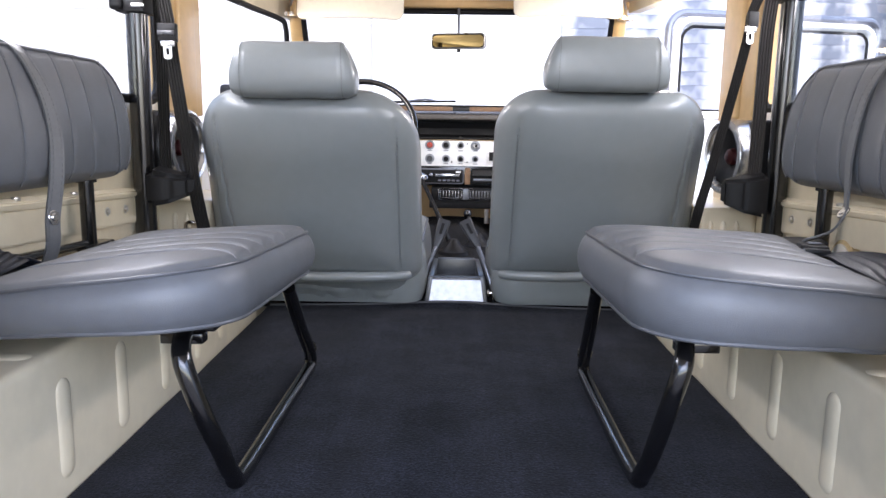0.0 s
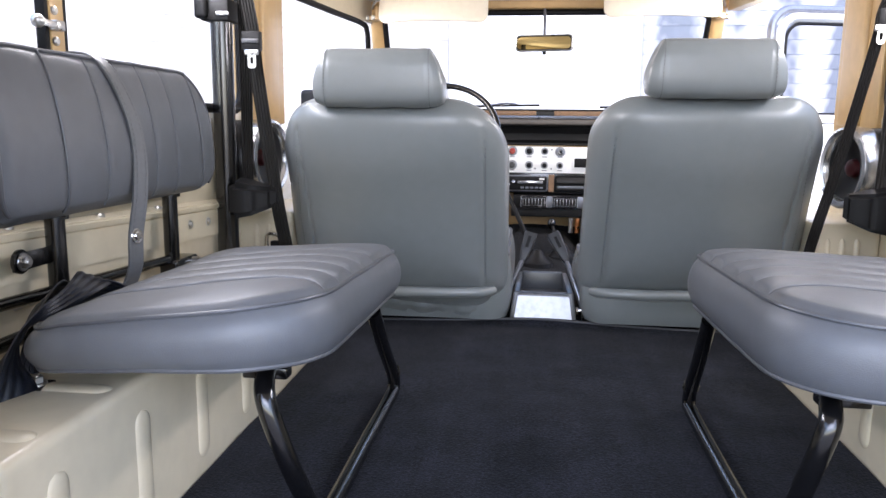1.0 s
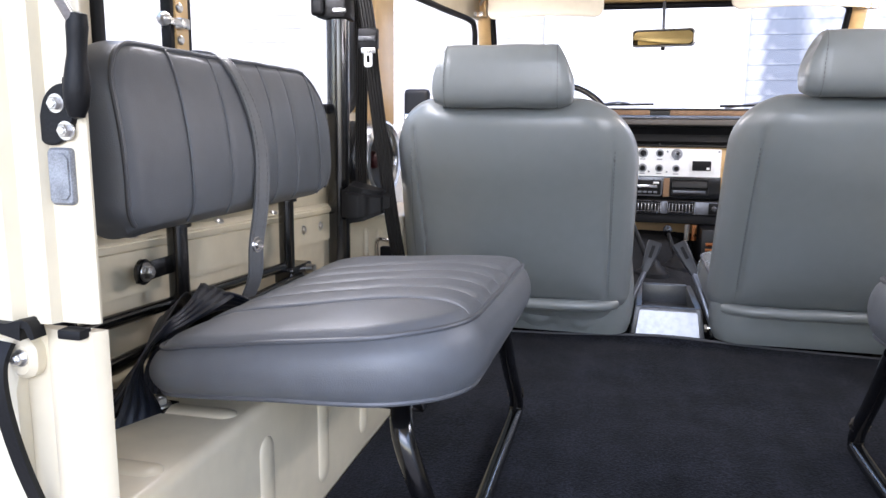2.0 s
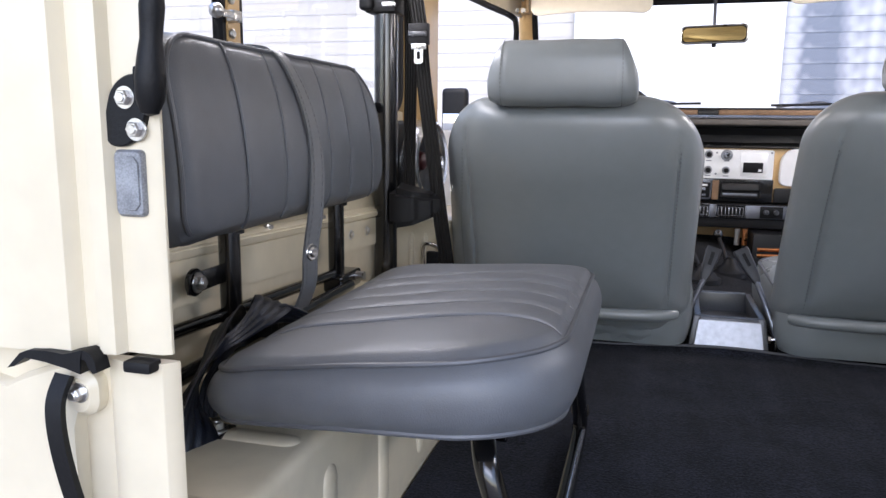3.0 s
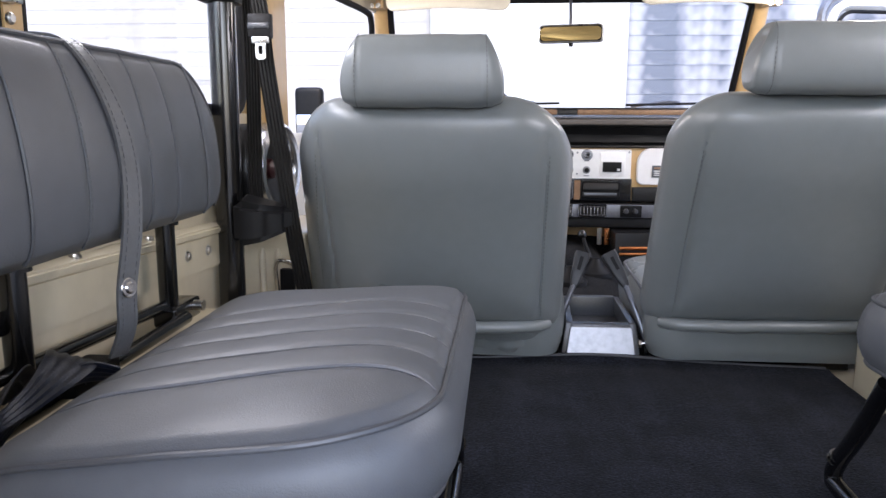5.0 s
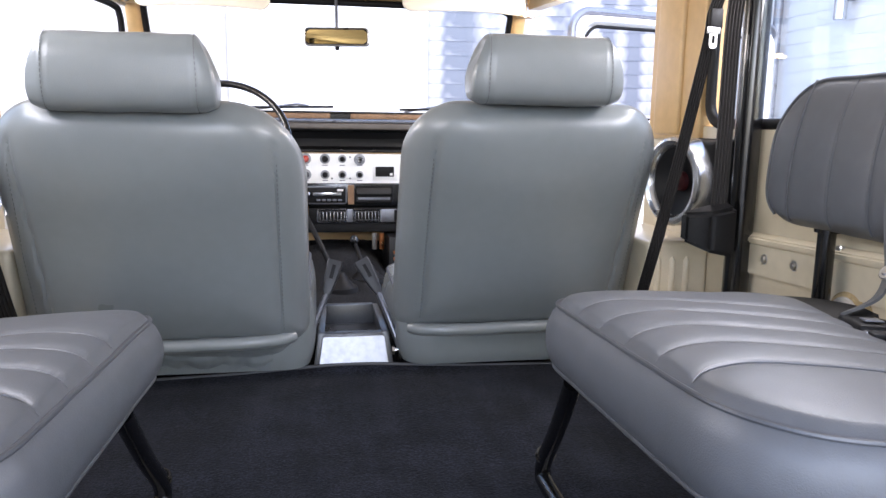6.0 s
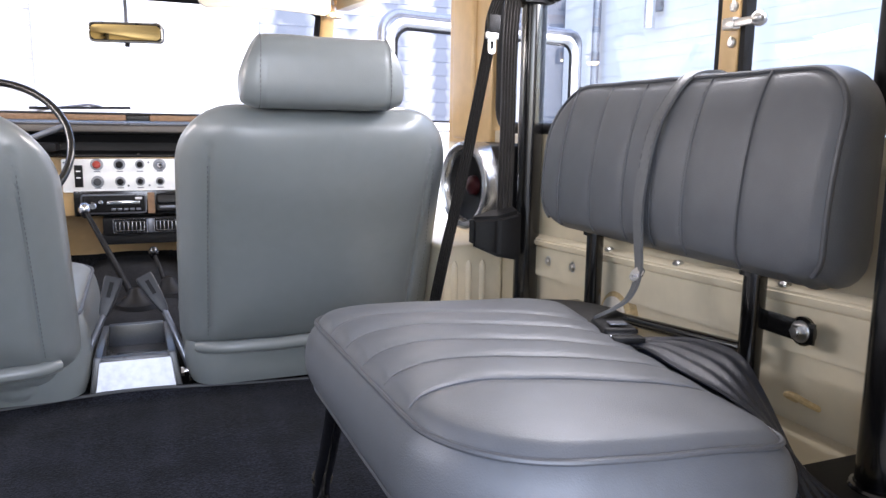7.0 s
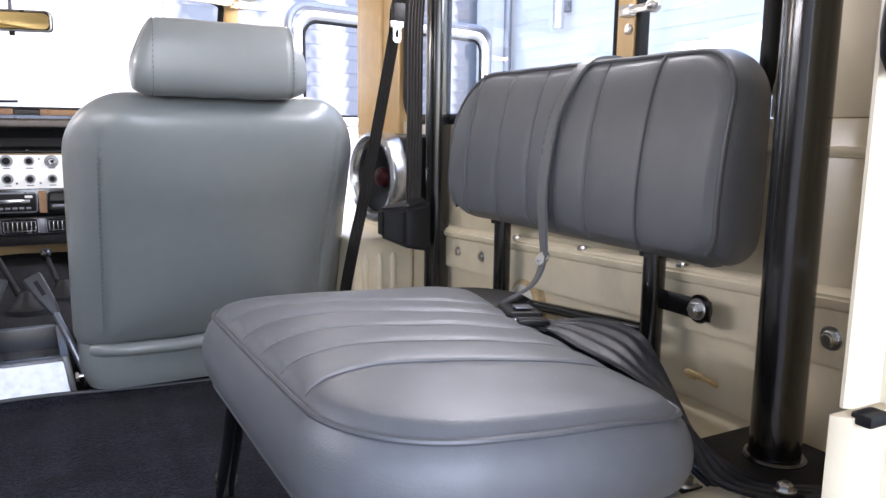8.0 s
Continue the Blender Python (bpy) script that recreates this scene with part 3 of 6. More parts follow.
def rear_corner(s, xi, yr, name):
    """The rear body corner beside the tail opening: folded flanges above, body panel below the belt seam."""
    step = 0.372
    bm = bmesh.new()
    prof = [(xi, yr + 0.005), (xi, yr + 0.003), (xi + 0.004, yr), (xi + 0.027, yr), (xi + 0.030, yr - 0.007), (xi + 0.040, yr - 0.008), (xi + 0.045, yr - 0.002),
            (xi + 0.053, yr - 0.002), (xi + 0.058, yr - 0.010), (xi + 0.075, yr - 0.013), (xi + 0.32, yr - 0.018), (xi + 0.32, yr + 0.005)]
    plate(bm, [(u, v) for u, v in prof], lambda u, v, w: (s * u, v, step + 0.004 + w), ROOF_Z - step - 0.006)
    corner = tagged(link(name, bm, CREAM, None, True), "cream painted rear body corner with folded flanges and a belt seam", "pillar", kind="structure")
    bm = bmesh.new()
    prof = [(xi, yr + 0.010), (xi + 0.001, yr + 0.006), (xi + 0.006, yr + 0.001), (xi + 0.030, yr), (xi + 0.040, yr + 0.001), (xi + 0.046, yr + 0.006),
            (xi + 0.32, yr + 0.006), (xi + 0.32, yr + 0.010)]
    plate(bm, prof, lambda u, v, w: (s * u, v, -0.1 + w), step + 0.098)
    part("body_corner", bm, CREAM, corner)
    # zinc striker plate
    xs = xi if s < 0 else xi + 0.035
    bm = bmesh.new()
    plate(bm, round_rect(xs + 0.008, 0.456, xs + 0.026, 0.493, (0.003,) * 4, 4), lambda u, v, w: (s * u, yr - w, v), 0.004, 0.0015)
    t = bmesh.new()
    plate(t, [(xs + 0.010, 0.463), (xs + 0.013, 0.4595), (xs + 0.017, 0.4595), (xs + 0.0195, 0.465), (xs + 0.0195, 0.484), (xs + 0.017, 0.4895), (xs + 0.013, 0.4895), (xs + 0.010, 0.486)], lambda u, v, w: (s * u, yr - 0.0035 - w, v), 0.0015, 0.0005)
    merge(bm, t)
    part("striker_plate", bm, DULLZINC, corner, "worn zinc striker plate")
    # black strut bracket with two bolts and the strut's ball end
    up = 0.0 if s < 0 else 0.037
    bm = bmesh.new()
    tilt = lambda u, v: (u + (v - 0.512) * -0.30, v)
    plate(bm, [tilt(u, v) for u, v in round_rect(xi + 0.004, 0.4945, xi + 0.030, 0.5335, (0.0125,) * 4, 8)], lambda u, v, w: (s * u, yr - w, v + up), 0.004, 0.001)
    box(bm, (s * (xi - 0.006), yr - 0.006, 0.522 + up), (s * (xi + 0.010), yr + 0.001, 0.538 + up), 0.003, 2)
    t = bmesh.new()
    lathe(t, [(0.0008, -0.022), (0.0048, -0.0205), (0.0076, -0.013), (0.0081, -0.002), (0.0070, 0.009), (0.0058, 0.018), (0.0061, 0.026), (0.0066, 0.034), (0.0058, 0.042), (0.0008, 0.043)], 20)
    merge(bm, t, Matrix.Translation((s * (xi - 0.003), yr - 0.007, 0.533 + up)) @ Matrix.Rotation(radians(-5) * s, 4, "Y"))
    part("strut_bracket", bm, BLACKPLASTIC, corner, "black tailgate strut bracket")
    for u, v in ((xi + 0.0165, 0.521), (xi + 0.0105, 0.504)):
        bm = bmesh.new()
        bolt_head(bm, (s * u, yr - 0.003, v + up), (0, -1, 0), 0.0044, 0.0035)
        part("bracket_bolt", bm, STEEL, corner, "zinc bolt")
    bm = bmesh.new()
    rod(bm, (s * (xi - 0.004), yr - 0.008, 0.570 + up), (s * (xi + 0.030), 0.045, 0.992), 0.0035)
    part("strut_rod", bm, STEEL, corner, "steel strut rod")
    # rubber stop and weather strip at the belt seam
    bm = boxes(((s * (xi + 0.008), yr - 0.008, step - 0.006), (s * (xi + 0.026), yr + 0.004, step + 0.001), 0.002))
    part("rubber_stop", bm, RUBBER, corner, "black rubber stop")
    bm = bmesh.new()
    flap = [(0.098, -0.007), (0.088, 0.003), (0.081, 0.0055), (0.070, 0.006), (0.058, 0.005), (0.050, 0.007), (0.0443, 0.0085), (0.0397, 0.007), (0.037, 0.003),
            (0.0354, -0.004), (0.0384, -0.005), (0.041, -0.002), (0.043, 0.0025), (0.0463, 0.003), (0.0469, -0.006), (0.0568, -0.0035), (0.070, -0.001), (0.0846, 0.0005), (0.0928, -0.0055)]
    lower = [bm.verts.new((s * (xi + u), yr - 0.006, step + v)) for u, v in flap]
    upper = [bm.verts.new((s * (xi + u), yr - 0.017, step + v)) for u, v in flap]
    for j in range(len(flap)):
        bm.faces.new((lower[j - 1], lower[j], upper[j], upper[j - 1]))
    bm.faces.new(lower[::-1])
    bm.faces.new(upper)
    bmesh.ops.triangulate(bm, faces=[f for f in bm.faces if len(f.verts) > 4])
    part("weather_strip", bm, RUBBER, corner, "torn black rubber weather strip")
    # pressed cover over the lower tailgate's hinge
    bm = bmesh.new()
    plate(bm, [(0.130, -0.020), (0.1158, -0.023), (0.1027, -0.0165), (0.083, -0.0095), (0.0715, -0.0065), (0.0584, -0.007), (0.0518, -0.011), (0.0495, -0.019), (0.0535, -0.027), (0.062, -0.034), (0.065, -0.045), (0.065, -0.30), (0.130, -0.30)],
          lambda u, v, w: (s * (xi + u), yr + 0.008 - w, step + v), 0.011, 0.003)
    part("hinge_cover", bm, CREAM, corner)
    # cast hinge ear with its bolt, and the check strap
    bm = bmesh.new()
    plate(bm, round_rect(xi + 0.048, 0.334, xi + 0.071, 0.363, (0.011,) * 4, 8), lambda u, v, w: (s * u, yr + 0.014 - w, v), 0.020, 0.004)
    part("hinge_ear", bm, CREAM, corner)
    bm = bmesh.new()
    bolt_head(bm, (s * (xi + 0.058), yr - 0.006, 0.350), (0, -1, 0), 0.0042, 0.005)
    part("hinge_bolt", bm, STEEL, corner, "zinc bolt")
    bm = bmesh.new()
    ribbon(bm, smooth_path([(s * (xi + 0.064), yr - 0.010, 0.362), (s * (xi + 0.065), yr - 0.018, 0.345), (s * (xi + 0.061), yr - 0.020, 0.315), (s * (xi + 0.055), yr - 0.014, 0.27), (s * (xi + 0.052), yr + 0.005, 0.21)], 6), (1, 0, 0), 0.011, 0.004)
    part("check_strap", bm, RUBBER, corner, "black rubber check strap")
    return corner


# upper tailgate, raised over the opening on its struts
bm = bmesh.new()
prof = [(0.395, 0.985), (-0.56, 1.085), (-0.565, 1.055), (0.385, 0.955)]
plate(bm, prof, lambda u, v, w: (-0.72 + w, u, v), 1.44)
tagged(link("wall_raised_tailgate", bm, CREAM), "cream upper tailgate raised over the rear opening on its struts", "tailgate", kind="structure")
rear_corner(-1, 0.463, 0.362, "wall_rear_corner_left")
rear_corner(1, 0.440, 0.428, "wall_rear_corner_right")


def roll_bar_post(s, x, y, name="roll_bar_post"):
    foot = WELL_Z if y < 1 else FOOT_Z
    t = thing(name, (s * x, y, foot), "black painted steel tube roll bar post bolted to the wheel arch", "roll bar", "roll bar posts")
    pl = 0.065 if y < 1 else 0.040
    bm = bmesh.new()
    rod(bm, (s * x, y, foot), (s * (x - 0.004 if x < 0.72 else x + 0.003), y, ROOF_Z), 0.0240, 28)
    part("post", bm, BLACKPAINT, t)
    bm = boxes(((s * (x - pl), y - pl, foot), (s * max(x + 0.025, min(x + 0.065, 0.742)), y + pl, foot + 0.009), 0.003))
    part("base_plate", bm, RUBBER, t, "matt black base plate")
    bm = bmesh.new()
    tube(bm, [Vector((s * x + 0.026 * math.cos(a), y + 0.026 * math.sin(a), foot + 0.009)) for a in [2 * math.pi * i / 20 for i in range(20)]], 0.004, 8, closed=True)
    part("weld", bm, BLACKPAINT, t)
    for ax, ay in ((0.015 - pl, 0.015 - pl), (0.015 - pl, pl - 0.015)):
        bm = bmesh.new()
        bolt_head(bm, (s * (x + ax), y + ay, foot + 0.009), (0, 0, 1), 0.007, 0.005)
        part("base_bolt", bm, STEEL, t, "zinc bolt")
    return put(t)


POSTS = [(-1, 0.716, 1.455), (1, 0.730, 1.455), (-1, 0.700, 0.585), (1, 0.685, 0.648)]
for s, x, y in POSTS:
    roll_bar_post(s, x, y)



# ---- jump seats ----
def jump_seat(s, aisle, wall_x, y0, y1, by0, by1, bx, fall, base, flare, label):
    """A side-facing folding seat: cushion on a bent tube leg, backrest on two tubes, strap with a snap."""
    seat = thing("jump_seat", (s * aisle, (y0 + y1) / 2, 0), label, "seat", "folding jump seats")
    # cushion
    z0, zs = 0.225, 0.322 - base
    loop = [(u + flare * (v - y0) / (y1 - y0) * (u - aisle) / (wall_x - aisle), v) for u, v in round_rect(aisle, y0, wall_x, y1, (0.095, 0.035 if s < 0 else 0.022, 0.04, 0.058 if s < 0 else 0.075), 12)]
    first, curl, slide = (0.078, 0.055, 0.22) if s < 0 else (0.112, 0.036, 0.30)
    lines = [y0 + first + 0.066 * i for i in range(5)]
    rel = channels(lines, 0.0048)

    def bend(u):
        du = max(0, u - aisle)
        return curl * (1 - math.exp(-du / 0.035)) - slide * max(0, du - 0.07) ** 1.2

    def warp(u, v):
        return v - bend(u)

    def cush(u, v, w):
        # it falls a little forward, and thins towards the body side
        du = max(0, u - aisle)
        dip = (fall * du + (0.10 if s < 0 else 0.03) * max(0, du - 0.27)) * (1 - 0.6 * min(1, max(0, (v - y0) / (y1 - y0))))
        k = w / zs
        return (s * u, v, base - (0.033 if s < 0 else 0.020) * (v - y0) / (y1 - y0) + w - dip * (0.35 + 0.65 * k) - 0.0012 * math.sin(9 * v + 5 * u) + 0.0010 * noise.noise((u * 16, v * 16, 4)))

    bm, pts, nrm = pad(loop, cush, zs, 0.011, lambda u, v: rel(warp(u, v)), n=280, rings=76, bulge=0.015, round_in=0.008)
    face = pad_face(loop, zs, 0.011, lambda u, v: rel(warp(u, v)), 280, 0.008)
    cushion = part("cushion", bm, VINYL, seat, "grey vinyl cushion with stitched channels")
    bm = bmesh.new()
    tube(bm, [Vector(cush(*(p + q * 0.0012), zs + 0.001)) for p, q in zip(pts, nrm)], 0.0026, 8, closed=True)
    part("piping", bm, PIPING, cushion)
    bm = bmesh.new()
    tube(bm, [Vector(cush(*(p + q * 0.002), 0.002)) for p, q in zip(pts, nrm)], 0.0030, 8, closed=True)
    part("lower_welt", bm, PIPING, cushion)
    for ln in lines:
        path = []
        for i in range(41):
            u = aisle + 0.004 + (wall_x + flare * (ln - y0) / (y1 - y0) - aisle - 0.012) * i / 40
            v = ln + bend(u)
            path.append(Vector(cush(u, v, face(u, v) + (0.0011 if ln > lines[0] else 0.0020))))
        bm = bmesh.new()
        r = 0.0013 if ln > lines[0] else 0.0023
        tube(bm, path, [r * min(1.0, 0.15 + 0.22 * i, 0.15 + 0.22 * (40 - i)) for i in range(41)], 6)
        part("channel_seam", bm, WELTVINYL if ln == lines[0] else SEAMVINYL, cushion)
    bm = boxes(((s * (aisle + 0.06), y0 + 0.16, z0 - 0.022), (s * (wall_x - 0.04), y1 - 0.05, z0 - 0.004), 0.003))
    part("seat_pan", bm, BLACKPAINT, seat)
    # bent tube leg
    ax = aisle + 0.022
    if s < 0:
        leg_pts = [(0.350, 0.710, 0.219), (0.336, 0.648, 0.217), (0.324, 0.619, 0.196), (0.304, 0.624, 0.130), (0.2900, 0.642, 0.076), (0.2845, 0.664, 0.036), (0.283, 0.702, 0.0165), (0.282, 0.93, 0.0145),
                   (0.280, 1.135, 0.0145), (0.280, 1.164, 0.0210), (0.279, 1.154, 0.048), (0.281, 1.076, 0.124), (0.283, 1.000, 0.208)]
    else:
        leg_pts = [(0.305, 0.710, 0.217), (0.288, 0.655, 0.215), (0.277, 0.628, 0.198), (0.265, 0.641, 0.132), (0.2575, 0.663, 0.074), (0.2540, 0.688, 0.036), (0.2530, 0.725, 0.0165), (0.254, 0.93, 0.0145),
                   (0.257, 1.130, 0.0145), (0.258, 1.158, 0.0210), (0.257, 1.149, 0.048), (0.254, 1.090, 0.122), (0.252, 1.035, 0.205)]
    bm = bmesh.new()
    tube(bm, smooth_path([(s * x, y, z) for x, y, z in leg_pts], 8), 0.0120, 16)
    leg = part("leg", bm, BLACKPAINT, seat, "glossy black bent tube leg")
    bm = bmesh.new()
    wx, wy, wz = leg_pts[10]
    for k in (0, 1):
        tube(bm, [Vector((s * wx, wy + 0.001 - 0.006 * k, wz + 0.004 + 0.008 * k)) + 0.0125 * Vector((math.cos(a), math.sin(a) * 0.85, math.sin(a) * 0.45)) for a in [2 * math.pi * i / 18 for i in range(18)]], 0.0022, 6, closed=True)
    part("leg_weld", bm, BLACKPAINT, leg)
    bm = boxes(((s * (ax + 0.03), 0.668, z0 - 0.018), (s * (ax + 0.085), 0.690, z0 - 0.004), 0.003))
    part("leg_bracket", bm, BLACKPAINT, leg)
    # backrest
    zb, zt = (0.384, 0.600) if s < 0 else (0.386, 0.607)
    bl = round_rect(by0 + 0.005, zb + 0.004, by1 - 0.005, zt - 0.004, (0.030, 0.050, 0.095, 0.055), 12)
    blines = [by0 + (by1 - by0) * f for f in ((0.198, 0.360, 0.486, 0.594, 0.718, 0.885) if s < 0 else (0.195, 0.355, 0.468, 0.573, 0.716, 0.878))]
    brel = channels(blines, 0.0034)

    def back(u, v, w):
        # the face rolls back towards the top, and the cover puckers at its near lower corner
        roll = (max(0.0, v - 0.43) ** 2 + 0.5 * max(0.0, zb + 0.030 - v) ** 1.5) * w / 0.08
        pucker = 0.0035 * math.sin(u * 330 + v * 190) * math.exp(-((u - by0) / 0.045) ** 2 - ((v - zb) / 0.030) ** 2) * (1 if w < 0.066 else 0)
        return (s * (bx + 0.0694 - w + roll), u + pucker * 0.6, v + pucker + 0.0010 * noise.noise((u * 18, v * 18, w * 20)))

    bm, bpts, bnrm = pad(bl, back, 0.068, 0.005, lambda u, v: brel(u), n=280, rings=70, bulge=lambda q: 0.011 - 0.007 * max(0.0, q.y), round_in=0.006)
    bface = pad_face(bl, 0.068, 0.005, lambda u, v: brel(u), 280, 0.006)
    rest = part("backrest", bm, VINYL, seat, "grey vinyl backrest with upright stitched channels")
    bm = bmesh.new()
    low = [i for i, p in enumerate(bpts) if p.y < zb + 0.010]
    edge_run = list(range(low[-1] + 1, len(bpts))) + list(range(low[0]))
    tube(bm, [Vector(back(*(bpts[i] + bnrm[i] * 0.001), 0.069)) for i in edge_run], 0.0030, 8)
    part("piping", bm, PIPING, rest)
    bm = bmesh.new()
    for u in blines[1:-1]:
        stitches(bm, [Vector(back(u + 0.0032, z, bface(u + 0.0032, z) + 0.0003)) for z in [zb + 0.012 + (zt - zb - 0.024) * i / 30 for i in range(31)]], 0.0006)
    part("stitching", bm, THREAD, rest)
    for u in blines:
        bm = bmesh.new()
        welt = u in (blines[0], blines[-1])
        tube(bm, [Vector(back(u, z, bface(u, z) + (0.0018 if welt else 0.0010))) for z in [zb + 0.003 + (zt - zb - 0.006) * i / 40 for i in range(41)]], 0.0022 if welt else 0.0011, 6)
        part("channel_seam", bm, PIPING if welt else VINYL, rest)
    # support tubes with brackets to the side rail
    for k, y in enumerate((by0 + (0.165 if s < 0 else 0.133), by1 - 0.095)):
        bm = bmesh.new()
        rod(bm, (s * (bx + 0.048), y, z0 + 0.0), (s * (bx + 0.048), y, zb + 0.03), 0.0135, 20)
        disc(bm, (s * (bx + 0.048), y, zb - 0.012), (0, 0, 1), 0.019, 0.010, 20, 0.003)
        tb = part("support_tube", bm, BLACKPAINT, seat, "black backrest support tube")
        bm = bmesh.new()
        if k == 0:
            zz = 0.323
            box(bm, (s * (bx + 0.050), y - 0.085, zz - 0.012), (s * (bx + 0.054), y + 0.010, zz + 0.012), 0.0015)
            disc(bm, (s * (bx + 0.056), y - 0.068, zz), (-s, 0, 0), 0.0165, 0.006, 24, 0.002)
        else:
            zz = 0.238
            box(bm, (s * (bx + 0.030), y - 0.018, zz - 0.014), (s * (bx + 0.066), y + 0.070, zz + 0.016), 0.006, 3)
        part("tube_bracket", bm, BLACKPAINT, tb)
        if k == 0:
            bm = bmesh.new()
            bolt_head(bm, (s * (bx + 0.050), y - 0.068, zz), (-s, 0, 0), 0.0085, 0.007)
            part("bracket_bolt", bm, STEEL, tb, "zinc hex bolt")
        else:
            bm = bmesh.new()
            rod(bm, (s * (bx + 0.030), y + 0.045, zz + 0.006), (s * (bx + 0.015), y + 0.045, zz + 0.006), 0.008, 12)
            part("bracket_bolt", bm, STEEL, tb, "zinc bolt")
    # hinge rods along the body side
    bm = bmesh.new()
    rod(bm, (s * (bx + 0.058), y0 + (0.04 if s < 0 else 0.27), z0 + 0.052), (s * (bx + 0.05), y1 + 0.02, z0 + 0.030), 0.0085, 14)
    part("upper_rod", bm, BLACKPAINT, seat)
    bm = bmesh.new()
    rod(bm, (s * (bx + 0.030), y0 + (-0.02 if s < 0 else 0.27), z0 + 0.008), (s * (bx + 0.03), y1 + 0.04, z0 + 0.008), 0.0095, 14)
    part("hinge_rod", bm, BLACKPAINT, seat)
    # vinyl strap over the backrest with a chrome snap
    ys = by0 + (0.275 if s < 0 else 0.243)
    if s < 0:
        sp = [(bx + 0.073, ys - 0.028, zt - 0.022), (bx + 0.065, ys - 0.026, zt + 0.001), (bx + 0.046, ys - 0.023, zt + 0.0045), (bx + 0.024, ys - 0.018, zt - 0.002), (bx + 0.005, ys - 0.010, zt - 0.030), (bx - 0.010, ys + 0.004, 0.52),
              (bx - 0.016, ys + 0.012, 0.465), (bx - 0.019, ys + 0.003, 0.40), (bx - 0.016, ys - 0.012, 0.335), (bx - 0.012, ys - 0.010, 0.29), (bx + 0.002, ys - 0.008, 0.255)]
    else:
        sp = [(bx + 0.073, ys - 0.012, zt - 0.022), (bx + 0.065, ys - 0.010, zt + 0.001), (bx + 0.046, ys - 0.006, zt + 0.0045), (bx + 0.024, ys + 0.002, zt - 0.002), (bx + 0.005, ys + 0.012, zt - 0.030), (bx - 0.010, ys + 0.024, 0.53),
              (bx - 0.018, ys + 0.030, 0.45), (bx - 0.020, ys + 0.024, 0.395), (bx - 0.028, ys + 0.010, 0.355), (bx - 0.055, ys - 0.005, 0.327), (bx - 0.10, ys - 0.012, 0.312)]
    path = smooth_path([(s * a, b, c) for a, b, c in sp], 7)
    bm = bmesh.new()
    k = len(path) - 1
    turn_end = [max(0.0, (i / k - 0.55) / 0.45) if s > 0 else 0.4 * min(1.0, max(0.0, (i / k - 0.40) / 0.25)) for i in range(k + 1)]
    ribbon(bm, path, [Vector((0.55 * f, 1 - 0.2 * f, -0.22 * f if s > 0 else 0)) for f in turn_end], 0.029 if s < 0 else 0.021, 0.0034)
    strap = part("strap", bm, STRAPVINYL, seat, "grey vinyl retaining strap")
    bm = bmesh.new()
    for o in ((-0.010, 0.010) if s < 0 else (-0.0078, 0.0078)):
        stitches(bm, [p + Vector((-s * 0.0022 + (0.5 * f * o if s < 0 else 0), o * (1 - 0.2 * f if s < 0 else 1) - (0.0011 * f if s < 0 else 0), 0.0006)) for p, f in list(zip(path, turn_end))[14:None if s < 0 else 40]], 0.0005)
    part("strap_stitching", bm, THREAD, strap)
    bm = bmesh.new()
    c = Vector((s * sp[-3][0], sp[-3][1], sp[-3][2]))
    axis = Vector((-s, -0.27 if s < 0 else 0, 0.05 if s < 0 else 0.8)).normalized()
    disc(bm, c + axis * 0.001, axis, 0.0115, 0.003, 24, 0.001)
    disc(bm, c + axis * 0.003, axis, 0.0070, 0.003, 20, 0.002)
    part("snap", bm, CHROME, strap, "chrome snap button")
    return put(seat)


jump_seat(-1, 0.265, 0.582, 0.580, 1.124, 0.650, 1.245, 0.649, 0.115, 0.250, 0.0, "grey vinyl folding jump seat on a black bent tube leg")
jump_seat(1, 0.230, 0.509, 0.598, 1.105, 0.714, 1.278, 0.660, 0.080, 0.242, 0.080, "grey vinyl folding jump seat with its strap unsnapped across the cushion")


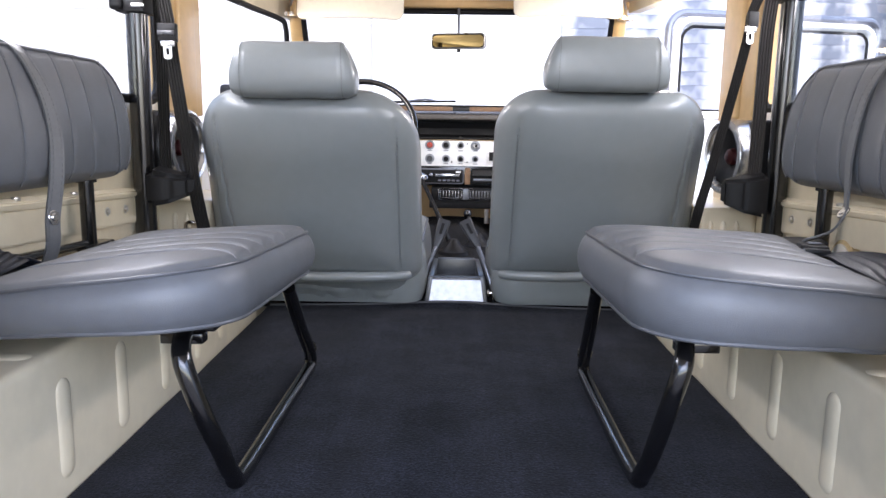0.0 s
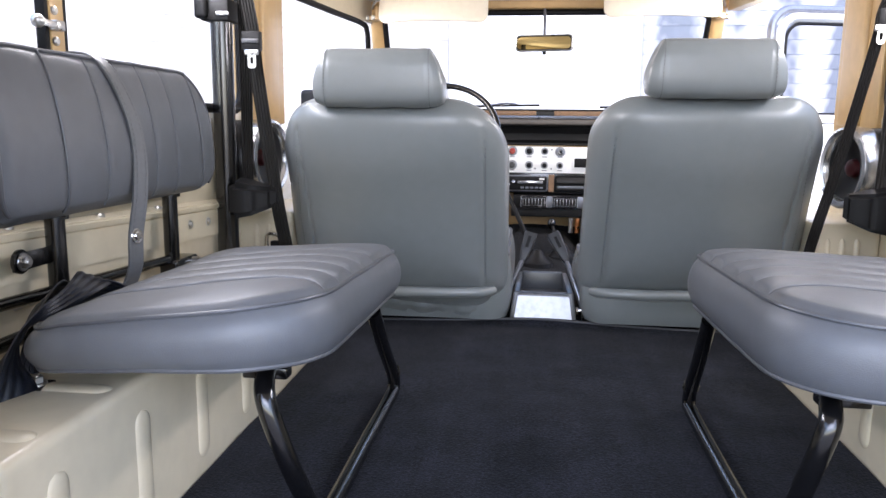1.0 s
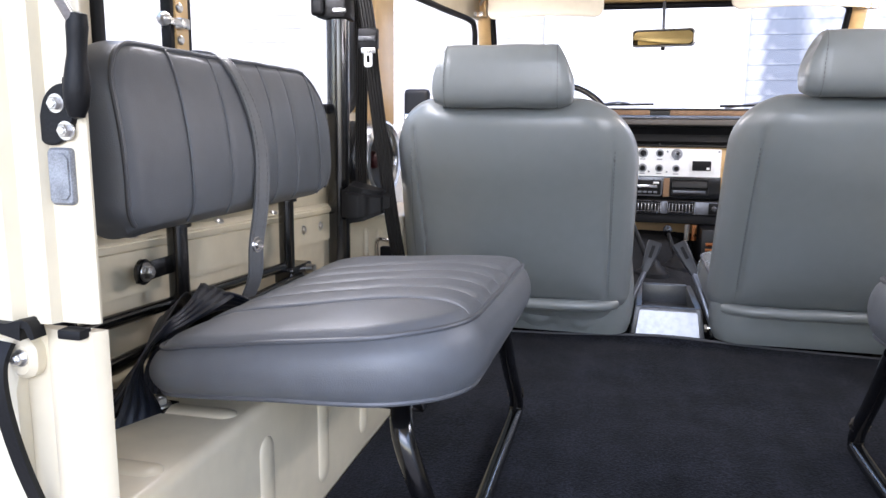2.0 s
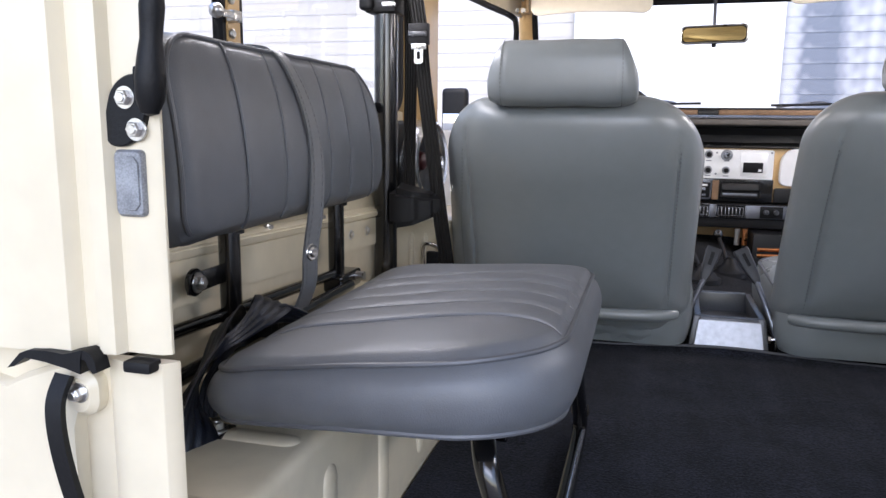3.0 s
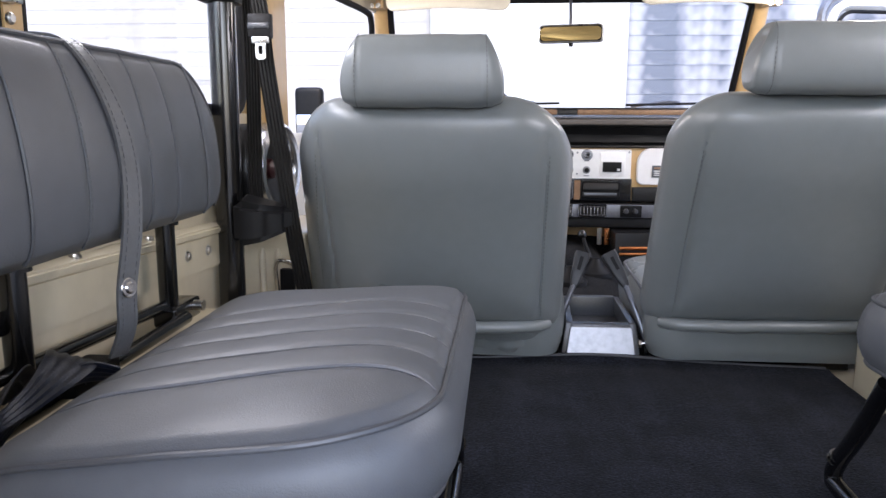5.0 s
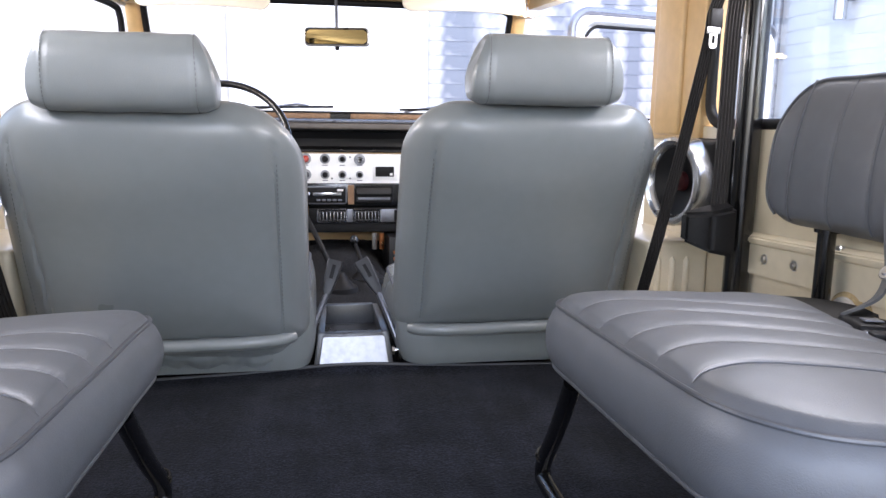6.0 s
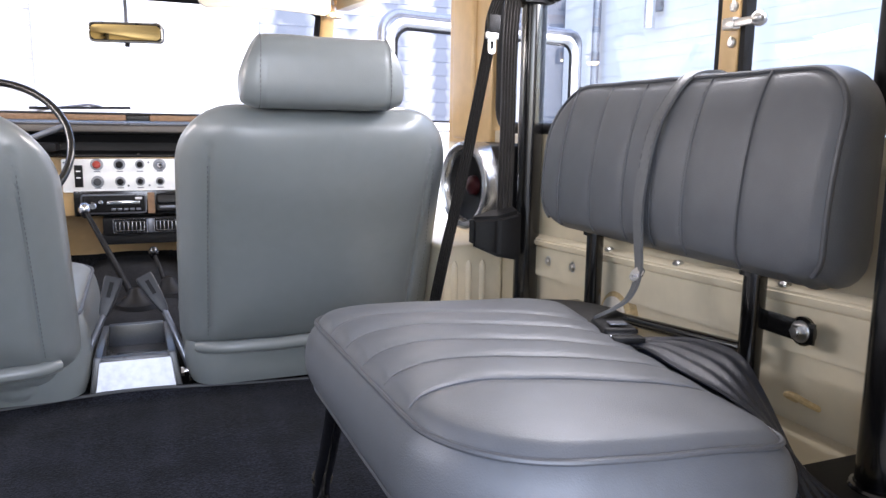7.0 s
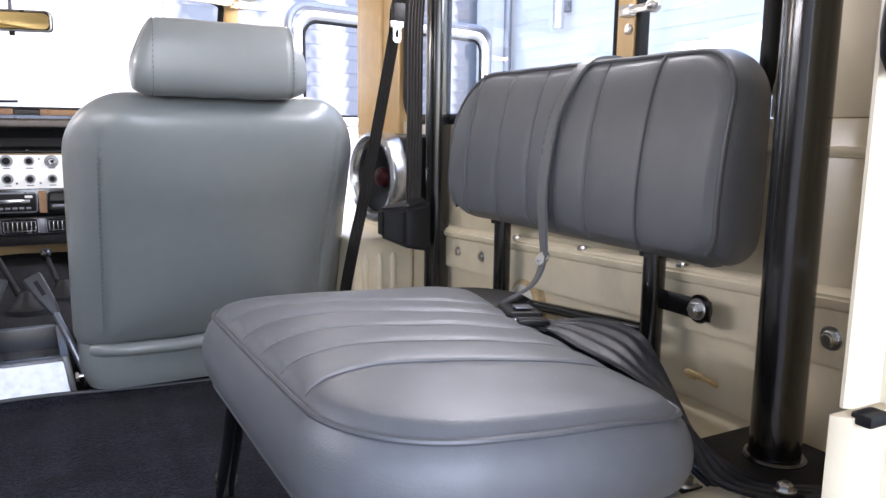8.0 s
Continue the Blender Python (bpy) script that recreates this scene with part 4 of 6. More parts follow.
# ---- front seats ----
def front_seat(cx, hw, hx, yoff, zoff, label):
    seat = thing("front_seat", (cx, 1.85, -0.15), label, "car seat", "front seats")
    zb, zt = 0.098, 0.548 + zoff
    lean0 = 1.598 + yoff

    def ring_y(z):
        return lean0 - 0.21 * max(0, (z - zb) / 0.45) ** 1.15

    inner, outer = (0.118, 0.095) if cx < 0 else (0.085, 0.090)
    loop = round_rect(-hw, zb, hw, zt, (0.03, 0.03, inner if cx < 0 else outer, outer if cx < 0 else inner), 12)
    # the back narrows slightly towards its foot
    side = -1 if cx < 0 else 1
    loop = [(u + side * 0.028 * max(0, u * side / hw) * min(1, max(0, (zt - 0.06 - v) / 0.20)), v) for u, v in loop]

    def back(u, v, w):
        e = (abs(u) / hw) ** 4
        return (cx + u, ring_y(v) + 0.126 - w + 0.02 * e, v)

    seam = hw - 0.038

    def relief(u, v):
        a = -0.0060 * math.exp(-((abs(u) - seam) / 0.0035) ** 2) if v < zt - 0.05 else 0
        return a + 0.0007 * noise.noise((u * 7 + cx * 5, v * 6, cx)) + 0.004 * math.exp(-((v - 0.42) / 0.05) ** 2) * (1 - (u / hw) ** 2)

    bm, pts, nrm = pad(loop, back, 0.085, 0.020, relief, n=240, rings=46, bulge=0.016, round_in=0.034, side=10, edge=0.030)
    rest = part("backrest", bm, SEATVINYL, seat, "blue-grey vinyl seat back")
    bm = bmesh.new()
    face = pad_face(loop, 0.085, 0.020, relief, 240, 0.034, 0.030)
    for sgn in (-1, 1):
        line = []
        for i in range(41):
            v = zb + 0.03 + (zt - zb - 0.115) * i / 40
            u = sgn * (hw - 0.034) + (side * 0.026 * min(1, max(0, (zt - 0.06 - v) / 0.20)) if sgn == side else 0)
            line.append(Vector(back(u, v, face(u, v) + 0.0003)))
        stitches(bm, line, 0.0006, 0.0035, 0.0030)
    part("stitching", bm, DARKTHREAD, rest)
    # rolled hem and tucked cloth below the back
    bm = bmesh.new()
    hem = smooth_path([(cx + u, ring_y(zb) + 0.010 + 0.045 * (abs(u) / hw) ** 6, zb + 0.004 + 0.004 * (u / hw) + 0.002 * noise.noise((u * 14, cx, 1))) for u in [hw * 0.94 * (i / 12 - 1) for i in range(25)]], 3)
    k = len(hem) - 1
    tube(bm, hem, [0.0135 * min(1.0, 0.75 + 6.0 * min(i, k - i) / k) for i in range(k + 1)], 12)
    part("hem", bm, SEATVINYL, rest)
    bm = bmesh.new()
    g = []
    for j in range(13):
        f = j / 12
        row = []
        for i in range(61):
            u = hw * (i / 30 - 1) * (0.92 - 0.08 * f - 0.24 * f * f)
            fold = 0.006 * noise.noise((u * 26 + cx * 9, f * 2.0, 2)) + 0.003 * noise.noise((u * 70, f * 5 + cx, 4))
            crease = 0.006 * math.exp(-((f - 0.45 - 0.08 * math.sin(u * 11)) / 0.07) ** 2)
            row.append(bm.verts.new((cx + u, ring_y(zb) + 0.044 + 0.060 * f + fold * (0.3 + f) + crease + 0.06 * abs(u / hw) ** 6, zb - 0.002 - (0.074 - 0.014 * (u / hw) * side) * f)))
        g.append(row)
    for j in range(12):
        for i in range(60):
            bm.faces.new((g[j][i], g[j][i + 1], g[j + 1][i + 1], g[j + 1][i]))
    ext = bmesh.ops.extrude_face_region(bm, geom=bm.faces[:])
    bmesh.ops.translate(bm, verts=[v for v in ext["geom"] if isinstance(v, bmesh.types.BMVert)], vec=(0, 0.012, 0))
    part("tucked_cover", bm, SEATVINYL, seat, "wrinkled tucked-under seat cover")
    # seat cushion and its steel base
    rise = 0.045 if cx < 0 else 0.0
    bm, cp, cn = pad(round_rect(-hw * 0.98, 1.70, hw * (1.06 if cx < 0 else 0.98), 2.17, (0.05, 0.05, 0.09, 0.09), 10), lambda u, v, w: (cx + u, v, 0.015 + w + 0.05 * (v - 1.7)), 0.115 + rise, 0.015, lambda u, v: 0, n=120, rings=14, bulge=0.014)
    part("seat_cushion", bm, SEATVINYL, seat)
    bm = bmesh.new()
    tube(bm, [Vector((cx + p.x, p.y, 0.131 + rise + 0.05 * (p.y - 1.7))) for p in cp], 0.004, 8, closed=True)
    part("cushion_piping", bm, PIPING, seat)
    bm = boxes(((cx - 0.20, 1.74, -0.15), (cx + 0.20, 2.10, 0.016), 0.01))
    part("seat_base", bm, BLACKPAINT, seat)
    # headrest
    zc, yc = (0.602 if cx < 0 else 0.607) + zoff * 1.9, 1.410 + yoff * 0.9
    bm = bmesh.new()
    prof = []
    for i in range(48):
        a = 2 * math.pi * i / 48
        ca, sa = math.cos(a), math.sin(a)
        prof.append((0.048 * math.copysign(abs(ca) ** 0.62, ca), 0.060 * math.copysign(abs(sa) ** 0.62, sa)))
    rings = []
    N = 60
    for i in range(N + 1):
        x = -1 + 2 * i / N
        x = math.copysign(1 - (1 - abs(x)) ** 1.6, x)
        a = abs(x)
        sc = 1.0 if a < 0.78 else 1 - 0.20 * ((a - 0.78) / 0.22) ** 1.5
        sc *= 1 if a < 0.97 else 1 - 0.25 * ((a - 0.97) / 0.03) ** 2
        groove = 0.040 * math.exp(-((a - 0.78) / 0.016) ** 2)
        ring = []
        for py, pz in prof:
            cap = max(0.0, a - 0.78) * (1 - 0.70 * min(1, max(0, (pz + 0.045) / 0.105)) ** 2.4)
            wide = 0.137 * (1 - 0.03 * max(0, pz / 0.06))
            ring.append(bm.verts.new((hx + math.copysign(min(a, 0.78) + cap, x) * wide, yc + py * (sc - groove), zc + pz * (sc * 0.9 + 0.1 - groove) + 0.0015 * noise.noise((x * 3, py * 20, cx)))))
        rings.append(ring)
    for p, q in zip(rings, rings[1:]):
        for j in range(48):
            bm.faces.new((p[j], p[(j + 1) % 48], q[(j + 1) % 48], q[j]))
    bm.faces.new(rings[0][::-1])
    bm.faces.new(rings[-1])
    head = part("headrest", bm, SEATVINYL, seat, "blue-grey vinyl headrest")
    bm = bmesh.new()
    for sgn in (-1, 1):
        for o in (0.795,):
            line = []
            for i in range(25):
                a = math.pi * (0.55 + 0.9 * i / 24)
                ca, sa = math.cos(a), math.sin(a)
                py, pz = 0.0485 * math.copysign(abs(ca) ** 0.62, ca), 0.0605 * math.copysign(abs(sa) ** 0.62, sa)
                line.append(Vector((hx + sgn * o * 0.137 * (1 - 0.03 * max(0, pz / 0.06)), yc + py, zc + pz)))
            stitches(bm, line, 0.0006)
    part("headrest_stitching", bm, DARKTHREAD, head)
    for u in (-0.06, 0.06):
        bm = bmesh.new()
        rod(bm, (hx + u, yc + 0.03, zc - 0.03), (hx + u, yc + 0.08, zt - 0.05), 0.006)
        part("headrest_post", bm, CHROME, head)
    return put(seat)


front_seat(-0.341, 0.242, -0.353, 0.0, 0.0, "blue-grey vinyl driver's bucket seat with a headrest")
front_seat(0.348, 0.237, 0.333, 0.058, 0.010, "blue-grey vinyl passenger bucket seat with a headrest")


# ---- front floor, firewall and windscreen ----
bm = bmesh.new()
g = []
for j in range(41):
    y = 1.70 + 1.24 * j / 40
    row = []
    for i in range(61):
        x = -0.70 + 1.40 * i / 60
        hump = 1 / (1 + math.exp((abs(x - 0.0) - 0.20) / 0.03))
        top = -0.012 + 0.05 * min(1, max(0, (y - 1.75) / 0.5)) + 0.06 * min(1, max(0, (y - 2.3) / 0.35))
        z = -0.15 + (top + 0.15) * hump
        rise = max(0, (y - 2.62) / 0.32)
        z = max(z, -0.15 + 0.30 * rise ** 1.3)
        z += 0.004 * noise.noise((x * 9, y * 9, 5))
        row.append(bm.verts.new((x, y, z)))
    g.append(row)
for j in range(40):
    for i in range(60):
        bm.faces.new((g[j][i], g[j][i + 1], g[j + 1][i + 1], g[j + 1][i]))
ext = bmesh.ops.extrude_face_region(bm, geom=bm.faces[:])
bmesh.ops.translate(bm, verts=[v for v in ext["geom"] if isinstance(v, bmesh.types.BMVert)], vec=(0, 0, -0.02))
tagged(link("floor_front_carpet", bm, GREYCARPET), "dark grey carpet over the front floor and gearbox hump", "carpet", kind="structure")
bm = boxes(((-0.72, 2.90, -0.2), (0.72, 2.95, 0.565), 0.004))
tagged(link("wall_firewall", bm, TAN), "tan painted steel firewall under the dashboard", "wall", kind="structure")
bm = boxes(((-0.70, 1.66, -0.2), (0.70, 1.705, -0.014), 0.004))
tagged(link("wall_floor_step", bm, BLACKPAINT), "black painted step behind the front seats", "wall", kind="structure")

# windscreen frame: leaning slightly back at its top
def ws(x, v, w=0.0):
    """A place in the windscreen's plane: v from 0 at the bottom to 1 at the top, w towards the cabin."""
    return (x, 2.895 - 0.215 * v - w, 0.567 + 0.363 * v)


screen = thing("window_windscreen", (0, 2.8, 0.59), "wide windscreen in a tan steel frame with black seal", "window", kind="structure")
for sx in (-1, 1):
    bm = bmesh.new()
    pts = [Vector(ws(sx * 0.628, -0.05)), Vector(ws(sx * 0.626, 0.5)), Vector(ws(sx * 0.618, 1.08))]
    tube(bm, smooth_path([tuple(p) for p in pts], 6), 0.030, 16, squash=0.9)
    part("windscreen_pillar", bm, TAN, screen, "tan painted windscreen pillar")
bm = bmesh.new()
box(bm, (-0.66, 2.645, 0.928), (0.66, 2.70, 0.975), 0.012, 3)
part("header", bm, TAN, screen, "tan painted header rail")
bm = bmesh.new()
box(bm, (-0.64, 2.865, 0.50), (0.64, 2.91, 0.566), 0.008, 3)
part("lower_rail", bm, TAN, screen)
bm = bmesh.new()
loop = [ws(u, v, 0.012) for u, v in round_rect(-0.592, -0.012, 0.592, 0.965, (0.05, 0.05, 0.07, 0.07), 8)]
loop = [ws(u, (q[2] - 0.567) / 0.363, 0.012) for (u, _, _), q in zip(loop, loop)]
tube(bm, [Vector(q) for q in loop], 0.011, 10, closed=True)
part("screen_seal", bm, RUBBER, screen, "black rubber windscreen seal")
bm = bmesh.new()
add(bm, [ws(-0.595, 0.0), ws(0.595, 0.0), ws(0.595, 1.0), ws(-0.595, 1.0), ws(-0.595, 0.0, -0.005), ws(0.595, 0.0, -0.005), ws(0.595, 1.0, -0.005), ws(-0.595, 1.0, -0.005)],
    [(0, 1, 2, 3), (7, 6, 5, 4), (0, 4, 5, 1), (1, 5, 6, 2), (2, 6, 7, 3), (3, 7, 4, 0)])
pane = part("pane", bm, GLASS, screen, "clear glass")
pane.visible_shadow = False
put(screen)


def corner_bracket(sx):
    t = thing("roof_bracket", (sx * 0.63, 2.62, 0.90), "tan painted bracket with bolts joining roof and windscreen frame", "bracket", "roof brackets")
    bm = boxes(((sx * 0.60, 2.60, 0.885), (sx * 0.655, 2.645, 0.900), 0.003), ((sx * 0.60, 2.60, 0.898), (sx * 0.61, 2.645, 0.935), 0.003))
    part("bracket_body", bm, TAN, t)
    for k in (0, 1):
        bm = bmesh.new()
        bolt_head(bm, (sx * (0.618 + 0.022 * k), 2.600, 0.892), (0, -1, 0), 0.006, 0.005)
        part("bracket_bolt", bm, STEEL, t)
    return put(t)


corner_bracket(-1)
corner_bracket(1)


def door_seal(sx, name):
    bm = bmesh.new()
    tube(bm, smooth_path([(sx * 0.735, 1.955, 0.872), (sx * 0.69, 2.30, 0.870), (sx * 0.652, 2.565, 0.868), (sx * 0.645, 2.620, 0.846), (sx * 0.652, 2.672, 0.78), (sx * 0.672, 2.79, 0.60), (sx * 0.68, 2.84, 0.50)], 8), 0.010, 10)
    return tagged(link(name, bm, RUBBER), "black rubber seal round the front door opening", "seal", kind="structure")


door_seal(-1, "trim_door_seal_left")

# closed door on the driver's side
door = thing("door_1", (-0.77, 1.95, -0.1), "closed cream driver's door with a bare inner panel", "door", kind="structure")
bm = bmesh.new()
add(bm, [(-0.775, 1.94, -0.12), (-0.79, 1.94, 0.49), (-0.69, 2.88, -0.12), (-0.70, 2.88, 0.485), (-0.815, 1.94, -0.12), (-0.815, 1.94, 0.49), (-0.74, 2.88, -0.12), (-0.74, 2.88, 0.485)],
    [(0, 1, 3, 2), (4, 6, 7, 5), (1, 5, 7, 3), (0, 2, 6, 4), (0, 4, 5, 1), (2, 3, 7, 6)])
bmesh.ops.bevel(bm, geom=bm.edges[:], offset=0.006, segments=2, affect="EDGES")
part("door_panel", bm, WHITEPAINT, door, "pale inner door panel")
put(door)

# open door on the passenger's side
hx, hy = 0.80, 2.66
ang = math.atan2(0.20, 0.90)
turn = Matrix.Translation((hx, hy, 0)) @ Matrix.Rotation(ang, 4, "Z")
door = thing("door_2", (hx, hy, -0.1), "passenger door swung wide open, white-edged window frame", "door", kind="structure")
bm = boxes(((0, -0.03, -0.12), (0.92, 0.03, 0.525), 0.008, 3))
bm.transform(turn)
part("door_panel", bm, WHITEPAINT, door)
outer = round_rect(0.0, 0.52, 0.92, 0.925, (0.01, 0.01, 0.05, 0.07), 8)
bm = bmesh.new()
tube(bm, [Vector((u, 0, v)) for u, v in outer], 0.014, 8, closed=True)
bm.transform(turn)
part("outer_frame", bm, GUNMETAL, door, "dark outer window frame")
inner_loop = round_rect(0.032, 0.545, 0.888, 0.893, (0.01, 0.01, 0.05, 0.06), 8)
bm = bmesh.new()
tube(bm, [Vector((u, -0.004, v)) for u, v in inner_loop], 0.020, 8, closed=True, squash=0.8)
bm.transform(turn)
part("inner_frame", bm, WHITEPAINT, door, "white inner window frame")
bm = bmesh.new()
tube(bm, [Vector((u, -0.008, v)) for u, v in round_rect(0.052, 0.56, 0.868, 0.874, (0.01, 0.01, 0.045, 0.055), 8)], 0.006, 8, closed=True)
bm.transform(turn)
part("frame_seal", bm, RUBBER, door)
bm = boxes(((0.60, -0.01, 0.54), (0.615, 0.01, 0.88), 0.003))
bm.transform(turn)
part("vent_bar", bm, WHITEPAINT, door)
put(door)

# door mirror outside the driver's door
t = thing("door_mirror", (-0.90, 2.74, 0.50), "black door mirror outside the driver's window", "mirror")
# the black housing covers the upper glass, standing for its dark reflection
bm = boxes(((-0.938, 2.72, 0.470), (-0.838, 2.765, 0.640), 0.020, 5))
part("housing", bm, BLACKPLASTIC, t)
bm = boxes(((-0.930, 2.716, 0.478), (-0.852, 2.7215, 0.545), 0.002))
part("mirror_face", bm, MIRROR, t)
bm = bmesh.new()
tube(bm, smooth_path([(-0.88, 2.745, 0.50), (-0.86, 2.75, 0.46), (-0.80, 2.76, 0.43), (-0.74, 2.77, 0.43)], 6), 0.009, 10)
part("arm", bm, BLACKPAINT, t)
put(t)


def wiper(x0, x1):
    t = thing("wiper", ((x0 + x1) / 2, 2.92, 0.60), "black windscreen wiper resting at the foot of the glass", "wiper", "windscreen wipers")
    bm = bmesh.new()
    rod(bm, (x0, 2.918, 0.586), (x1, 2.912, 0.592), 0.0045, 8)
    part("blade", bm, RUBBER, t)
    bm = bmesh.new()
    tube(bm, smooth_path([(x0 + 0.02, 2.93, 0.579), ((x0 + x1) / 2, 2.935, 0.598), ((x0 * 0.4 + x1 * 0.6), 2.93, 0.599), ((x0 * 0.3 + x1 * 0.7), 2.922, 0.594)], 6), 0.0045, 8)
    part("arm", bm, GUNMETAL, t)
    return put(t)


wiper(-0.30, 0.0)
wiper(0.24, 0.52)


def sun_visor(x0, x1, z):
    t = thing("sun_visor", ((x0 + x1) / 2, 2.52, z + 0.08), "folded-up cream vinyl sun visor under the roof", "sun visor", "sun visors")
    loop = round_rect(x0, 0, x1, 0.105, (0.03, 0.03, 0.012, 0.012), 8)
    bm, p, n = pad(loop, lambda u, v, w: (u, 2.50 - w + 0.35 * v, z + v * 0.94 + 0.010 * math.sin((u - x0) / (x1 - x0) * math.pi)), 0.012, 0.004, lambda u, v: 0, n=100, rings=8, bulge=0.003, round_in=0.004, side=4)
    part("visor_pad", bm, VISORVINYL, t)
    bm = bmesh.new()
    sx = -1 if x0 < 0 else 1
    tube(bm, smooth_path([(sx * 0.56, 2.535, z + 0.095), (sx * 0.60, 2.56, z + 0.085), (sx * 0.62, 2.60, 0.925)], 6), 0.005, 8)
    part("pivot_rod", bm, STEEL, t)
    return put(t)


sun_visor(-0.575, -0.196, 0.858)
sun_visor(0.204, 0.588, 0.872)

# rear-view mirror
t = thing("rear_view_mirror", (0.003, 2.62, 0.93), "small rear-view mirror in a brass-edged black case on a stem", "mirror")
tilt = Matrix.Translation((0.0065, 2.624, 0)) @ Matrix.Rotation(radians(-12), 4, "Z") @ Matrix.Translation((-0.0065, -2.624, 0))
bm = bmesh.new()
face = round_rect(-0.097, 0.775, 0.110, 0.831, (0.014,) * 4, 8)
plate(bm, face, lambda u, v, w: (u, 2.635 - w, v), 0.022, 0.004)
bm.transform(tilt)
case = part("case", bm, BLACKPLASTIC, t)
bm = bmesh.new()
tube(bm, [Vector((u, 2.6125, v)) for u, v in round_rect(-0.0955, 0.7765, 0.1085, 0.8295, (0.013,) * 4, 8)], 0.0028, 8, closed=True)
bm.transform(tilt)
part("rim", bm, STEEL, case)
bm = bmesh.new()
rows = []
for j in range(9):
    v = -0.0215 + 0.043 * j / 8
    half = 0.097 - 0.011 * max(0, abs(v) / 0.0215 - 0.5) ** 2 * 4
    rows.append([bm.verts.new((0.0065 + half * k / 12, 2.6095 + 0.25 * (half * k / 12) ** 2 + 0.6 * v * v + 0.012 * v, 0.803 + v)) for k in range(-12, 13)])
for a, b in zip(rows, rows[1:]):
    for k in range(24):
        bm.faces.new((a[k], a[k + 1], b[k + 1], b[k]))
bm.transform(tilt)
part("mirror_glass", bm, AMBERMIRROR, case, "mirror glass with its amber reflection put into the colour")
bm = bmesh.new()
tube(bm, smooth_path([(0.006, 2.64, 0.81), (0.006, 2.645, 0.86), (0.005, 2.66, 0.935)], 6), 0.0055, 10)
part("stem", bm, GUNMETAL, t)
bm = boxes(((0.000, 2.62, 0.763), (0.014, 2.632, 0.777), 0.003))
part("dip_lever", bm, BLACKPLASTIC, case)
put(t)

# ---- dashboard ----
dash = thing("dashboard", (0, 2.75, 0.2), "tan steel dashboard with a black padded top and white-silver control panel", "dashboard")
bm = boxes(((-0.64, 2.705, 0.255), (0.64, 2.76, 0.443), 0.004, 3))
part("dash_face", bm, TAN, dash, "tan painted dash face")
bm = bmesh.new()
prof = [(2.690, 0.440), (2.692, 0.4365), (2.704, 0.4365), (2.706, 0.4435), (2.730, 0.446), (2.750, 0.455), (2.758, 0.480), (2.744, 0.503), (2.700, 0.508), (2.682, 0.510), (2.677, 0.520), (2.680, 0.532), (2.69, 0.540), (2.72, 0.545), (2.86, 0.550), (2.86, 0.437)]
plate(bm, prof, lambda u, v, w: (-0.64 + w, u, v), 1.28)
part("dash_pad", bm, DASHPAD, dash, "black padded dash top")
bm = bmesh.new()
rod(bm, (-0.638, 2.679, 0.5385), (0.638, 2.679, 0.5385), 0.0048, 10)
part("pad_trim", bm, GUNMETAL, dash, "grey metal trim line")
# added strip; its grey-brown paints the sheen on the pad's front lip
bm = boxes(((-0.638, 2.6715, 0.5125), (0.638, 2.684, 0.5335), 0.005, 3))
part("pad_lip", bm, LIPSHEEN, dash, "grey-brown strip for the sheen on the pad's lip")
for a, b in ((-0.62, -0.014), (0.058, 0.62)):
    bm = boxes(((a, 2.835, 0.548), (b, 2.852, 0.567), 0.003))
    part("defroster_strip", bm, BROWN, dash, "brown defroster strip")
bm = boxes(((-0.013, 2.838, 0.548), (0.057, 2.852, 0.5655), 0.002))
part("defroster_gap", bm, DASHPAD, dash)
bm = boxes(((-0.64, 2.836, 0.5665), (0.64, 2.90, 0.5745), 0.003))
part("cowl_edge", bm, DASHPAD, dash)
for x in (-0.20, 0.02, 0.13, 0.40):
    bm = bmesh.new()
    disc(bm, (x, 2.712, 0.4415), (0, -1, 0), 0.007, 0.004, 12, 0.002)
    part("pad_screw", bm, BLACKPAINT, dash)
# control panel with knobs
bm = bmesh.new()
plate(bm, round_rect(-0.198, 0.329, 0.230, 0.431, (0.006,) * 4, 5), lambda u, v, w: (u, 2.706 - w, v), 0.012, 0.002)
panel = part("control_panel", bm, ALUPANEL, dash, "white-silver control panel")


def knob(x, z, r, mat, parent, ring=True, name="knob"):
    bm = bmesh.new()
    if ring:
        disc(bm, (x, 2.694, z), (0, -1, 0), r * 1.6, 0.003, 24, 0.001)
        part("knob_ring", bm, DULLZINC, parent, "dull zinc ring")
        bm = bmesh.new()
    disc(bm, (x, 2.692, z), (0, -1, 0), r, 0.018, 20, 0.004)
    part(name, bm, mat, parent)


for x, r in ((-0.100, 0.0115), (-0.036, 0.0105), (0.022, 0.0085)):
    knob(x, 0.414, r, REDKNOB if x < -0.09 else BLACKPLASTIC, panel)
for x, r in ((-0.100, 0.0115), (-0.036, 0.0095), (0.022, 0.0085), (0.080, 0.0080)):
    knob(x, 0.361, r, CONSOLEGREY if x < -0.09 else BLACKPLASTIC, panel)
bm = bmesh.new()
disc(bm, (0.080, 2.694, 0.412), (0, -1, 0), 0.019, 0.004, 28, 0.001)
part("gauge_ring", bm, DULLZINC, panel)
bm = bmesh.new()
disc(bm, (0.080, 2.690, 0.412), (0, -1, 0), 0.0105, 0.012, 20, 0.003)
part("ignition_switch", bm, CHROME, panel)
bm = bmesh.new()
disc(bm, (0.082, 2.678, 0.413), (0, -1, 0), 0.005, 0.006, 14, 0.001)
part("ignition_core", bm, BLACKPLASTIC, panel)
